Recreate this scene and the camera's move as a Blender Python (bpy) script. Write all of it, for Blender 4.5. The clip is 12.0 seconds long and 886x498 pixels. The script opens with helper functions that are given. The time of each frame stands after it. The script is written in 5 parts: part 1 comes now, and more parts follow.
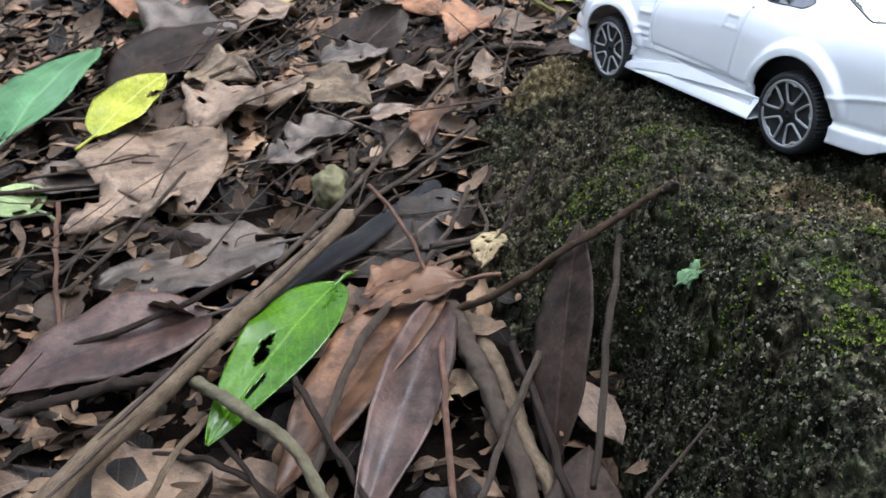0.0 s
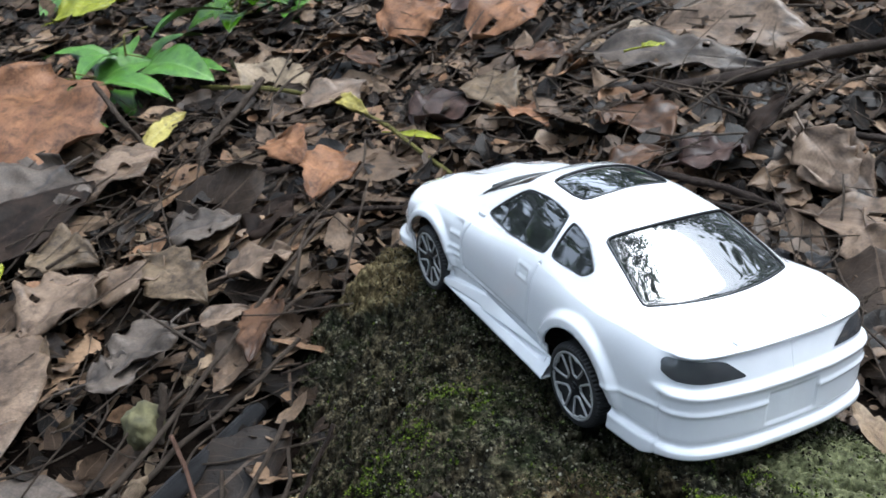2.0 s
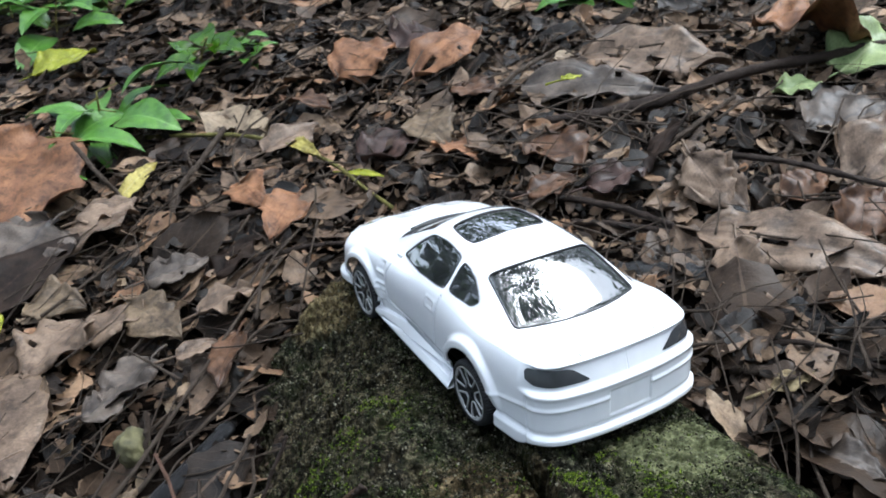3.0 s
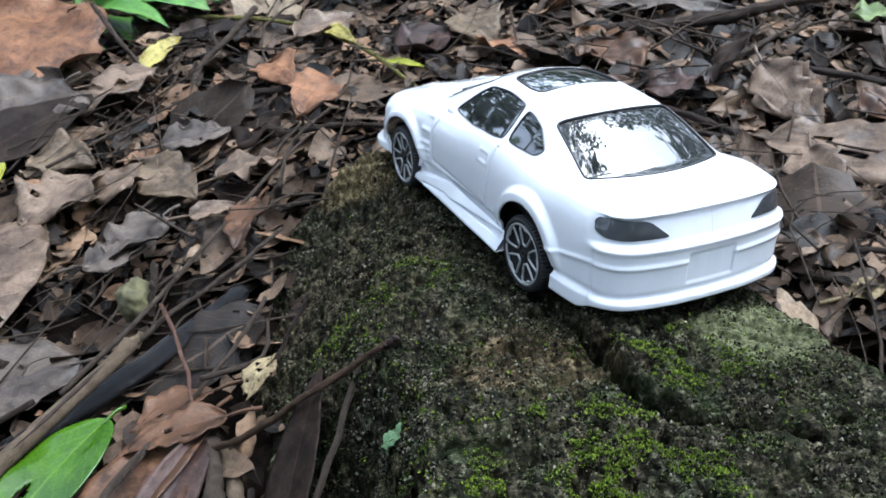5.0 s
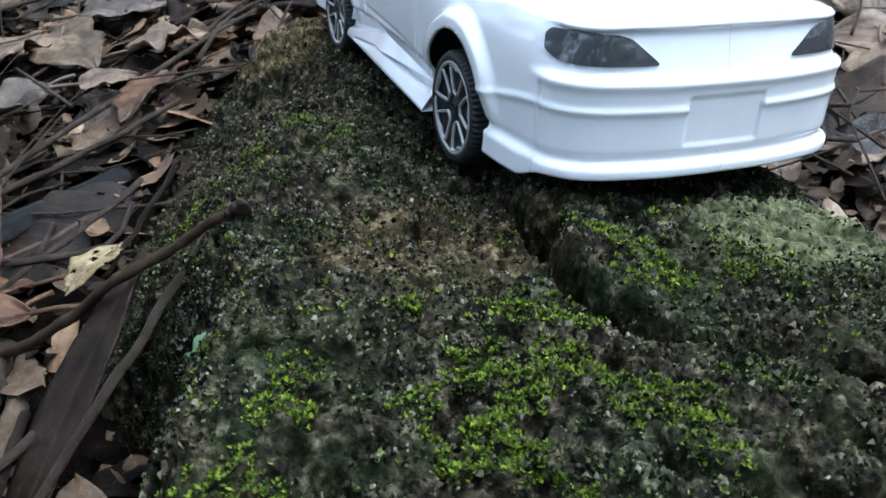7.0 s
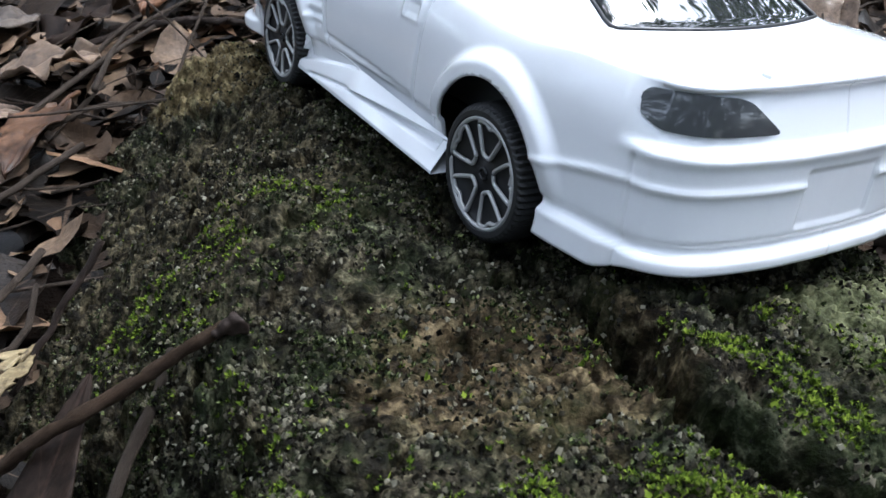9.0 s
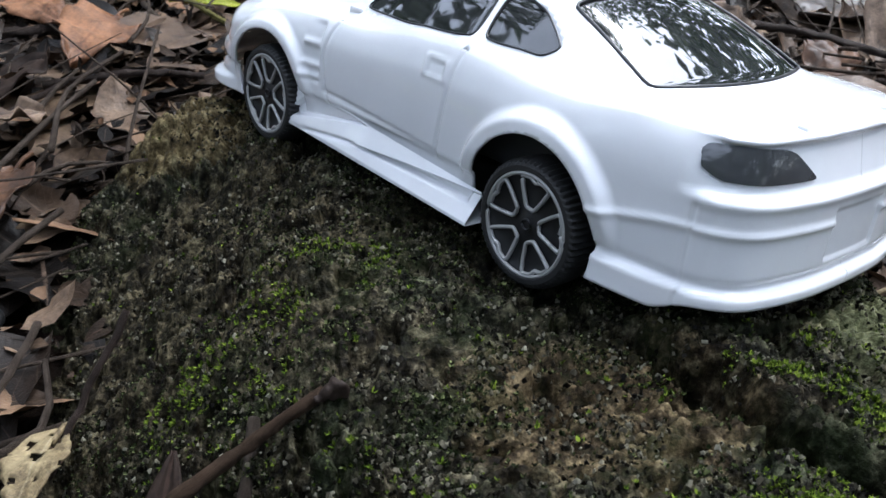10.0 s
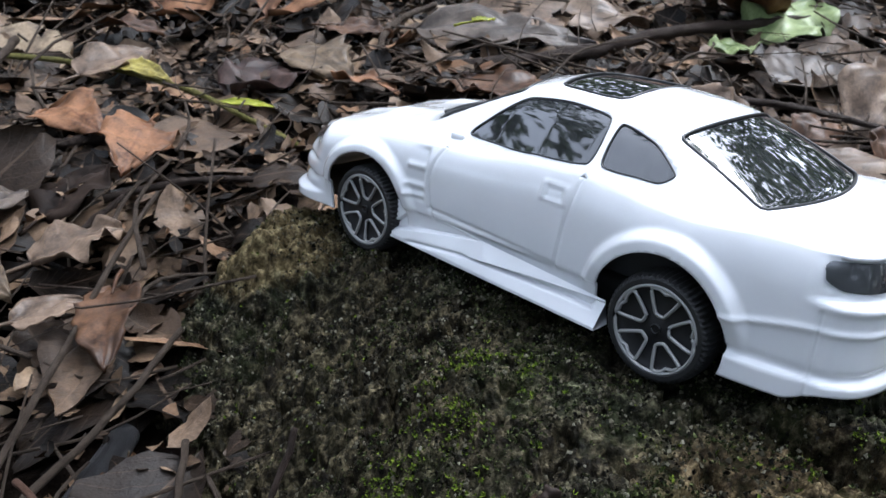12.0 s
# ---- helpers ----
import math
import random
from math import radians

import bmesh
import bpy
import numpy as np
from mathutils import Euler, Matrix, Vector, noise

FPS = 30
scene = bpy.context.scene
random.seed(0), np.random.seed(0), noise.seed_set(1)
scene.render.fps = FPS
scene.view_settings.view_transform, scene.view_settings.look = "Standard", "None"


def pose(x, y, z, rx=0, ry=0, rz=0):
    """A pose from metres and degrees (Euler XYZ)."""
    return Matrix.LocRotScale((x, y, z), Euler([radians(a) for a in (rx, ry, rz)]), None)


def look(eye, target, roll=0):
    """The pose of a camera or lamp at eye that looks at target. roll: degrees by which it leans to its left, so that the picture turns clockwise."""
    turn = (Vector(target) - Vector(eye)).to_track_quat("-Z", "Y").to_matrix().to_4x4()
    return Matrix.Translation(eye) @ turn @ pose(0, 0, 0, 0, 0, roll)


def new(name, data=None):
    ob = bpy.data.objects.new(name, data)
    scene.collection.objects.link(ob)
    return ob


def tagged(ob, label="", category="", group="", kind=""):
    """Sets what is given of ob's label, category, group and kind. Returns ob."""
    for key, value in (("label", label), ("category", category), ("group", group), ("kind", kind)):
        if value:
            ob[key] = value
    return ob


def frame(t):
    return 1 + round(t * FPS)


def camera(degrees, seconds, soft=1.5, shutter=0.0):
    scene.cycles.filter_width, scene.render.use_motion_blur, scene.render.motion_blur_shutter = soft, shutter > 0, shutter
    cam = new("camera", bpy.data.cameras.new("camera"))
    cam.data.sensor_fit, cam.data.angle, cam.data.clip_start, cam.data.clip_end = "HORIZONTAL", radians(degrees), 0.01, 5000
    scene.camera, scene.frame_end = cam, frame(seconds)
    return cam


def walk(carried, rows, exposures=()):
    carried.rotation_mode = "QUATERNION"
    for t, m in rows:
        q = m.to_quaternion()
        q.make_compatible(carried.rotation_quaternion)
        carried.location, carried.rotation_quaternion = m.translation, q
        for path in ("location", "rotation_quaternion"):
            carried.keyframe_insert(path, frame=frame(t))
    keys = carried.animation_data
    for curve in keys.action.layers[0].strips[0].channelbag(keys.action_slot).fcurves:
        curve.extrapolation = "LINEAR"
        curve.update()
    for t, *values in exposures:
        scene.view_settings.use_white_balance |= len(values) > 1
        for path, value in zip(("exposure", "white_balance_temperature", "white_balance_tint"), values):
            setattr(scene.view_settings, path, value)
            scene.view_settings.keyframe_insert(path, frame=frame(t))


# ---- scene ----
# ---- camera and walk ----
cam = camera(54.33, 12.0, soft=1.5)
# a phone lens close to its subject: the far litter is slightly out of focus
cam.data.dof.use_dof, cam.data.dof.focus_distance, cam.data.dof.aperture_fstop = True, 0.18, 80.0
PATH = [
    (0, (0.00841, 0.00896, 0.17461), (-0.00119, 0.26330, 0.01580), -4.82),
    (0.5, (-0.00239, 0.05355, 0.16904), (-0.00220, 0.30815, 0.01036), -4.18),
    (1, (0.02953, 0.08194, 0.14297), (0.02663, 0.33289, -0.02140), -6.05),
    (1.5, (0.06013, 0.09304, 0.18568), (0.05563, 0.34451, 0.02214), -7.56),
    (2, (0.08215, 0.06768, 0.23384), (0.07801, 0.32276, 0.07599), -7.47),
    (2.5, (0.09583, 0.03423, 0.26559), (0.09271, 0.28949, 0.10800), -9.22),
    (3, (0.11304, 0.01541, 0.27835), (0.11286, 0.27042, 0.12033), -10.62),
    (3.2, (0.11745, 0.00864, 0.27726), (0.11889, 0.26351, 0.11902), -10.59),
    (4.8, (0.09412, 0.01223, 0.23271), (0.09384, 0.26125, 0.06541), -6.16),
    (5, (0.08836, 0.02482, 0.22311), (0.08593, 0.27429, 0.05649), -5.39),
    (5.5, (0.07463, 0.04696, 0.19484), (0.06558, 0.29645, 0.02849), -3.62),
    (6, (0.08088, 0.06461, 0.17150), (0.07042, 0.31320, 0.00389), -1.22),
    (6.5, (0.11061, 0.07436, 0.15471), (0.09873, 0.32235, -0.01370), -2.16),
    (6.7, (0.12113, 0.07693, 0.15041), (0.10403, 0.32408, -0.01879), -3.49),
    (8.3, (0.11718, 0.10986, 0.12832), (0.10968, 0.35588, -0.04319), -3.28),
    (8.5, (0.10958, 0.11652, 0.13439), (0.10977, 0.36236, -0.03754), -2.37),
    (9, (0.08751, 0.12715, 0.13798), (0.11916, 0.37118, -0.03363), 0.85),
    (9.5, (0.07288, 0.12776, 0.14357), (0.12585, 0.36902, -0.02668), 1.75),
    (10, (0.05264, 0.13081, 0.14458), (0.12921, 0.37143, -0.01740), 3.08),
    (10.5, (0.03716, 0.13679, 0.14251), (0.12850, 0.37726, -0.01187), 3.50),
    (11, (0.02285, 0.14229, 0.14495), (0.11936, 0.38355, -0.00498), 3.12),
    (11.5, (0.01152, 0.15113, 0.15141), (0.11055, 0.39028, -0.00024), 2.73),
    (12, (0.00428, 0.13385, 0.16879), (0.10431, 0.37506, 0.02111), 1.94),
]
walk(cam, [(t, look(eye, target, roll)) for t, eye, target, roll in PATH], exposures=[(0.0, 2.99, 5700, 10), (1.0, 3.08, 5700, 10), (1.6, 2.56, 5500, 6), (2.0, 2.44, 5640, 6), (3.2, 2.48, 5620, 6), (5.0, 2.72, 5400, 7), (5.5, 2.75, 5360, 7), (6.5, 2.72, 5250, 5), (8.5, 2.82, 5520, 7), (9.5, 2.44, 5670, 10), (12.0, 2.42, 5680, 10)])

# ---- world and light ----
world = bpy.data.worlds.new("forest_sky")
scene.world = world
world.use_nodes = True
wn = world.node_tree.nodes
sky = wn.new("ShaderNodeTexSky")
sky.sky_type = "NISHITA"
sky.sun_disc = False
sky.sun_elevation, sky.sun_rotation = radians(66), radians(61)
sky.altitude, sky.air_density, sky.dust_density = 0.0, 1.0, 4.0
wn["Background"].inputs["Strength"].default_value = 0.15
veil = wn.new("ShaderNodeHueSaturation")
veil.inputs["Saturation"].default_value = 0.35
world.node_tree.links.new(sky.outputs["Color"], veil.inputs["Color"])
world.node_tree.links.new(veil.outputs["Color"], wn["Background"].inputs["Color"])
sun_data = bpy.data.lights.new("sun", "SUN")
sun_data.energy, sun_data.angle, sun_data.color = 1.5, radians(50), (1.0, 0.97, 0.93)
sun = new("sun", sun_data)
sun.matrix_world = look((1.00, 0.75, 2.40), (0.1, 0.25, 0.0))


# ---- materials ----
def shader(name, rough=0.5, metal=0.0, coat=0.0, spec=0.5):
    m = bpy.data.materials.new(name)
    m.use_nodes = True
    b = m.node_tree.nodes["Principled BSDF"]
    b.inputs["Roughness"].default_value, b.inputs["Metallic"].default_value = rough, metal
    b.inputs["Coat Weight"].default_value, b.inputs["Specular IOR Level"].default_value = coat, spec
    return m, m.node_tree.nodes, m.node_tree.links, b


def ramp(nodes, links, source, stops):
    r = nodes.new("ShaderNodeValToRGB")
    e = r.color_ramp.elements
    while len(e) < len(stops):
        e.new(0.5)
    for one, (p, c) in zip(e, stops):
        one.position, one.color = p, (*c, 1)
    links.new(source, r.inputs["Fac"])
    return r.outputs["Color"]


def noise_tex(nodes, links, scale, detail=4.0, rough=0.6, coord=None):
    n = nodes.new("ShaderNodeTexNoise")
    n.inputs["Scale"].default_value, n.inputs["Detail"].default_value, n.inputs["Roughness"].default_value = scale, detail, rough
    if coord:
        links.new(coord, n.inputs["Vector"])
    return n.outputs["Fac"]


def mixed(nodes, links, fac, a, b, kind="MIX"):
    x = nodes.new("ShaderNodeMix")
    x.data_type, x.blend_type = "RGBA", kind
    for source, slot in ((fac, 0), (a, 6), (b, 7)):
        if isinstance(source, (int, float)):
            x.inputs[slot].default_value = source
        elif isinstance(source, tuple):
            x.inputs[slot].default_value = (*source, 1)
        else:
            links.new(source, x.inputs[slot])
    return x.outputs[2]


def maths(nodes, links, op, a, b=None):
    x = nodes.new("ShaderNodeMath")
    x.operation = op
    for source, slot in ((a, 0), (b, 1)):
        if source is None:
            continue
        if isinstance(source, (int, float)):
            x.inputs[slot].default_value = source
        else:
            links.new(source, x.inputs[slot])
    return x.outputs[0]


def bumped(nodes, links, b, height, strength, distance):
    x = nodes.new("ShaderNodeBump")
    x.inputs["Strength"].default_value, x.inputs["Distance"].default_value = strength, distance
    links.new(height, x.inputs["Height"])
    links.new(x.outputs["Normal"], b.inputs["Normal"])


def plain(name, colour, rough, coat=0.0, metal=0.0, grain=900.0, vary=0.12, depth=0.0001):
    """A moulded or painted surface: its colour with slight unevenness and fine relief."""
    m, n, l, b = shader(name, rough, metal, coat)
    co = n.new("ShaderNodeTexCoord").outputs["Object"]
    big = noise_tex(n, l, grain / 12, 3, 0.6, co)
    dark = tuple(c * (1 - vary) for c in colour)
    l.new(ramp(n, l, big, [(0.3, dark), (0.7, colour)]), b.inputs["Base Color"])
    rr = n.new("ShaderNodeMapRange")
    rr.inputs["To Min"].default_value, rr.inputs["To Max"].default_value = rough * 0.8, rough * 1.25
    l.new(big, rr.inputs["Value"])
    l.new(rr.outputs["Result"], b.inputs["Roughness"])
    bumped(n, l, b, noise_tex(n, l, grain, 3, 0.5, co), 0.25, depth)
    return m


def leaf_material(name, dark, light, vein, rough=0.45, veins=11.0, blotch=70.0, spec=0.2):
    """A leaf: blotched colour, paler midrib and side veins along its own length, wet sheen."""
    m, n, l, b = shader(name, rough, 0.0, 0.0, spec)
    tc = n.new("ShaderNodeTexCoord")
    sep = n.new("ShaderNodeSeparateXYZ")
    l.new(tc.outputs["UV"], sep.inputs[0])
    across = maths(n, l, "ABSOLUTE", maths(n, l, "SUBTRACT", sep.outputs["Y"], 0.5))
    slant = maths(n, l, "SUBTRACT", sep.outputs["X"], maths(n, l, "MULTIPLY", across, 0.55))
    wave = maths(n, l, "ABSOLUTE", maths(n, l, "SINE", maths(n, l, "MULTIPLY", slant, veins * 3.14159)))
    side = maths(n, l, "LESS_THAN", wave, 0.10)
    rib = maths(n, l, "LESS_THAN", across, 0.018)
    lines = maths(n, l, "MAXIMUM", rib, maths(n, l, "MULTIPLY", side, 0.45))
    fac = noise_tex(n, l, blotch, 6, 0.65, tc.outputs["Object"])
    fine = noise_tex(n, l, 900, 3, 0.6, tc.outputs["Object"])
    col = ramp(n, l, fac, [(0.32, dark), (0.66, light)])
    col = mixed(n, l, maths(n, l, "MULTIPLY", lines, 0.6), col, vein)
    col = mixed(n, l, 0.5, col, ramp(n, l, fine, [(0.3, (0.25, 0.25, 0.25)), (0.7, (1.0, 1.0, 1.0))]), "MULTIPLY")
    rot = noise_tex(n, l, blotch * 2.6, 5, 0.7, tc.outputs["Object"])
    col = mixed(n, l, 0.2 if dark[1] > dark[0] else 0.75, col, ramp(n, l, rot, [(0.36, (0.16, 0.14, 0.13)), (0.52, (0.9, 0.9, 0.9)), (0.7, (1.0, 1.0, 1.0))]), "MULTIPLY")
    l.new(col, b.inputs["Base Color"])
    rr = n.new("ShaderNodeMapRange")
    rr.inputs["To Min"].default_value, rr.inputs["To Max"].default_value = rough * 0.6, min(1.0, rough * 1.4)
    l.new(fac, rr.inputs["Value"])
    l.new(rr.outputs["Result"], b.inputs["Roughness"])
    bumped(n, l, b, maths(n, l, "SUBTRACT", fine, maths(n, l, "MULTIPLY", lines, 0.7)), 0.35, 0.0002)
    return m


def litter_material(name, stops, rough, gloss_spread=0.5, spec=0.4):
    """Many fallen leaves in one mesh: each island takes its own colour, blotches lie over all."""
    m, n, l, b = shader(name, rough, spec=spec)
    tc = n.new("ShaderNodeTexCoord")
    island = n.new("ShaderNodeNewGeometry").outputs["Random Per Island"]
    sep = n.new("ShaderNodeSeparateXYZ")
    l.new(tc.outputs["UV"], sep.inputs[0])
    across = maths(n, l, "ABSOLUTE", maths(n, l, "SUBTRACT", sep.outputs["Y"], 0.5))
    slant = maths(n, l, "SUBTRACT", sep.outputs["X"], maths(n, l, "MULTIPLY", across, 0.5))
    wave = maths(n, l, "ABSOLUTE", maths(n, l, "SINE", maths(n, l, "MULTIPLY", slant, 30.0)))
    lines = maths(n, l, "MAXIMUM", maths(n, l, "LESS_THAN", across, 0.02), maths(n, l, "MULTIPLY", maths(n, l, "LESS_THAN", wave, 0.10), 0.4))
    base = ramp(n, l, island, stops)
    blot = noise_tex(n, l, 85, 6, 0.68, tc.outputs["Object"])
    fine = noise_tex(n, l, 700, 4, 0.65, tc.outputs["Object"])
    col = mixed(n, l, 0.8, base, ramp(n, l, blot, [(0.34, (0.14, 0.12, 0.11)), (0.54, (0.85, 0.82, 0.78)), (0.75, (1.0, 1.0, 1.0))]), "MULTIPLY")
    col = mixed(n, l, 0.45, col, ramp(n, l, fine, [(0.3, (0.3, 0.3, 0.3)), (0.7, (1.0, 1.0, 1.0))]), "MULTIPLY")
    col = mixed(n, l, maths(n, l, "MULTIPLY", lines, 0.35), col, (0.16, 0.11, 0.075))
    l.new(col, b.inputs["Base Color"])
    rr = n.new("ShaderNodeMapRange")
    rr.inputs["To Min"].default_value, rr.inputs["To Max"].default_value = rough * (1 - gloss_spread), min(1.0, rough * (1 + gloss_spread))
    l.new(blot, rr.inputs["Value"])
    l.new(rr.outputs["Result"], b.inputs["Roughness"])
    bumped(n, l, b, maths(n, l, "SUBTRACT", fine, maths(n, l, "MULTIPLY", lines, 0.6)), 0.6, 0.0006)
    return m


def bark_material(name, dark, light, rough=0.7, spec=0.1):
    m, n, l, b = shader(name, rough, spec=spec)
    tc = n.new("ShaderNodeTexCoord")
    mp = n.new("ShaderNodeMapping")
    mp.inputs["Scale"].default_value = (1.0, 12.0, 1.0)
    l.new(tc.outputs["UV"], mp.inputs["Vector"])
    streak = noise_tex(n, l, 7.0, 7, 0.75, mp.outputs["Vector"])
    blot = noise_tex(n, l, 160, 5, 0.6, tc.outputs["Object"])
    col = ramp(n, l, streak, [(0.34, dark), (0.64, light)])
    col = mixed(n, l, 0.6, col, ramp(n, l, blot, [(0.35, (0.35, 0.33, 0.3)), (0.65, (1, 1, 1))]), "MULTIPLY")
    l.new(col, b.inputs["Base Color"])
    bumped(n, l, b, maths(n, l, "ADD", streak, maths(n, l, "MULTIPLY", blot, 0.6)), 0.9, 0.0011)
    return m


def rock_material():
    m, n, l, b = shader("mossy_stone", 0.5, spec=0.05)
    tc = n.new("ShaderNodeTexCoord").outputs["Object"]
    big = noise_tex(n, l, 26, 6, 0.65, tc)
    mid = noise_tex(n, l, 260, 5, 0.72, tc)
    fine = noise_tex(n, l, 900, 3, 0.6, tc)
    # Noise shared with the bump: lit tops and shaded pits are in the colour.
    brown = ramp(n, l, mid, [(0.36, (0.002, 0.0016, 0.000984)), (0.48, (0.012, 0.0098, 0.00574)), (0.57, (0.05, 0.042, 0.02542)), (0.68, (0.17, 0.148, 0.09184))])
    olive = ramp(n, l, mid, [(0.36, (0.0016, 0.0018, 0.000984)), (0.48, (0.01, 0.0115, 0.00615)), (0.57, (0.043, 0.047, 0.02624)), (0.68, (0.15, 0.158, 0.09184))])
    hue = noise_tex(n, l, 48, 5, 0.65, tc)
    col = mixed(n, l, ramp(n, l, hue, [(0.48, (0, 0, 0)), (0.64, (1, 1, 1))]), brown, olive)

    def stain(centre, radius):
        d = n.new("ShaderNodeVectorMath")
        d.operation = "DISTANCE"
        l.new(tc, d.inputs[0])
        d.inputs[1].default_value = centre
        away = maths(n, l, "DIVIDE", d.outputs["Value"], radius)
        return maths(n, l, "SUBTRACT", maths(n, l, "ADD", big, 0.35), maths(n, l, "MULTIPLY", away, 0.42))

    earth = ramp(n, l, mid, [(0.36, (0.006, 0.004, 0.002132)), (0.50, (0.046, 0.031, 0.01558)), (0.66, (0.21, 0.15, 0.0779))])
    col = mixed(n, l, ramp(n, l, stain((0.112, 0.218, 0.048), 0.026), [(0.42, (0, 0, 0)), (0.58, (0.7, 0.7, 0.7))]), col, earth)
    green = noise_tex(n, l, 60, 6, 0.75, tc)
    col = mixed(n, l, ramp(n, l, green, [(0.47, (0, 0, 0)), (0.64, (0.45, 0.45, 0.45))]), col, (0.020, 0.029, 0.008))
    crust = ramp(n, l, mid, [(0.36, (0.003, 0.0024, 0.001394)), (0.50, (0.019, 0.0152, 0.00861)), (0.66, (0.15, 0.124, 0.0697))])
    col = mixed(n, l, ramp(n, l, stain((0.045, 0.300, 0.022), 0.062), [(0.40, (0, 0, 0)), (0.56, (0.75, 0.75, 0.75))]), col, crust)
    tip = ramp(n, l, mid, [(0.34, (0.022, 0.016, 0.0075)), (0.50, (0.115, 0.086, 0.040)), (0.66, (0.31, 0.25, 0.13))])
    col = mixed(n, l, ramp(n, l, stain((0.045, 0.384, 0.028), 0.026), [(0.42, (0, 0, 0)), (0.56, (0.8, 0.8, 0.8))]), col, tip)
    slab = ramp(n, l, mid, [(0.34, (0.028, 0.031, 0.01312)), (0.62, (0.16, 0.168, 0.082))])
    col = mixed(n, l, ramp(n, l, stain((0.182, 0.232, 0.044), 0.026), [(0.42, (0, 0, 0)), (0.54, (0.85, 0.85, 0.85))]), col, slab)
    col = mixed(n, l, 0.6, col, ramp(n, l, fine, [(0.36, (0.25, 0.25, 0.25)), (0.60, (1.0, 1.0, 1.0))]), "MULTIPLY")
    l.new(col, b.inputs["Base Color"])
    wet = n.new("ShaderNodeMapRange")
    wet.inputs["To Min"].default_value, wet.inputs["To Max"].default_value = 0.34, 0.75
    l.new(hue, wet.inputs["Value"])
    l.new(wet.outputs["Result"], b.inputs["Roughness"])
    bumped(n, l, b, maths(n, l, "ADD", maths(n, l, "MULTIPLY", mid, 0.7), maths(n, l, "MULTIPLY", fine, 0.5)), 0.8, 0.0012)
    return m


def soil_material():
    m, n, l, b = shader("wet_humus", 0.7, spec=0.02)
    tc = n.new("ShaderNodeTexCoord").outputs["Object"]
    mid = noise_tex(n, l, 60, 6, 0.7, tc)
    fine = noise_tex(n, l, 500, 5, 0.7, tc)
    # Humus brown, lowered to near-black so its colour holds the shade between leaves.
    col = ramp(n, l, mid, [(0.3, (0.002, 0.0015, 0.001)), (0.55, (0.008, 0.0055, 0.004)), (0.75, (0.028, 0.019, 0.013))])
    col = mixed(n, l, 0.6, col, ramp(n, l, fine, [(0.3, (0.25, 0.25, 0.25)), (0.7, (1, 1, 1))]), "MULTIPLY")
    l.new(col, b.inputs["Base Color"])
    bumped(n, l, b, maths(n, l, "ADD", mid, maths(n, l, "MULTIPLY", fine, 0.5)), 1.0, 0.004)
    return m


def moss_material(name, stops, rough=0.6, spec=0.03):
    m, n, l, b = shader(name, rough, spec=spec)
    island = n.new("ShaderNodeNewGeometry").outputs["Random Per Island"]
    tc = n.new("ShaderNodeTexCoord").outputs["Object"]
    fine = noise_tex(n, l, 400, 3, 0.6, tc)
    col = mixed(n, l, 0.5, ramp(n, l, island, stops), ramp(n, l, fine, [(0.3, (0.45, 0.45, 0.45)), (0.7, (1, 1, 1))]), "MULTIPLY")
    l.new(col, b.inputs["Base Color"])
    return m


WHITE = plain("white_plastic", (0.82, 0.83, 0.85), 0.16, coat=0.8, vary=0.03, depth=0.00003)
BLACK = plain("black_plastic", (0.009, 0.009, 0.010), 0.5)
RUBBER = plain("tyre_rubber", (0.012, 0.012, 0.012), 0.62, grain=2500, depth=0.0002)
SILVER = plain("silver_paint", (0.42, 0.42, 0.41), 0.40, metal=0.3, vary=0.25)
TRIM = plain("black_trim", (0.02, 0.021, 0.022), 0.3)
CABIN = plain("grey_cabin_plastic", (0.05, 0.052, 0.055), 0.55)
PEBBLE = plain("mossy_pebble", (0.15, 0.135, 0.06), 0.85, grain=1500, vary=0.75, depth=0.0012)
LENS = plain("smoked_lens", (0.062, 0.065, 0.070), 0.10, coat=1.0, vary=0.4, grain=700)
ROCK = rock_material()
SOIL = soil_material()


def glass_material():
    m, n, l, b = shader("tinted_window_plastic", 0.03, 0.0, 0.0, 0.4)
    b.inputs["Base Color"].default_value = (0.30, 0.32, 0.32, 1)
    b.inputs["Transmission Weight"].default_value = 0.55
    b.inputs["IOR"].default_value = 1.5
    tc = n.new("ShaderNodeTexCoord").outputs["Object"]
    smear = noise_tex(n, l, 110, 4, 0.6, tc)
    b.inputs["Coat Weight"].default_value, b.inputs["Coat IOR"].default_value, b.inputs["Coat Roughness"].default_value = 1.0, 1.5, 0.02
    l.new(ramp(n, l, smear, [(0.3, (0.03, 0.033, 0.034)), (0.75, (0.075, 0.08, 0.08))]), b.inputs["Base Color"])
    bumped(n, l, b, noise_tex(n, l, 30, 1, 0.5, tc), 0.04, 0.001)
    return m


GLASS = glass_material()
BROWNS = [(0.0, (0.004, 0.003, 0.002)), (0.28, (0.020, 0.0135, 0.009)), (0.46, (0.085, 0.058, 0.039)), (0.70, (0.175, 0.121, 0.081)), (0.86, (0.24, 0.168, 0.110)), (0.94, (0.29, 0.165, 0.092)), (1.0, (0.36, 0.28, 0.19))]
LITTER = litter_material("fallen_leaves", BROWNS, 0.40, 0.5, 0.16)
CRUMBS = litter_material("leaf_crumbs", [(p, tuple(v * 0.75 for v in c)) for p, c in BROWNS], 0.5, 0.5, 0.08)
MOSS_DARK = moss_material("dark_moss", [(0.0, (0.003, 0.005, 0.002)), (0.5, (0.013, 0.018, 0.006)), (0.82, (0.048, 0.060, 0.020)), (1.0, (0.17, 0.19, 0.08))])
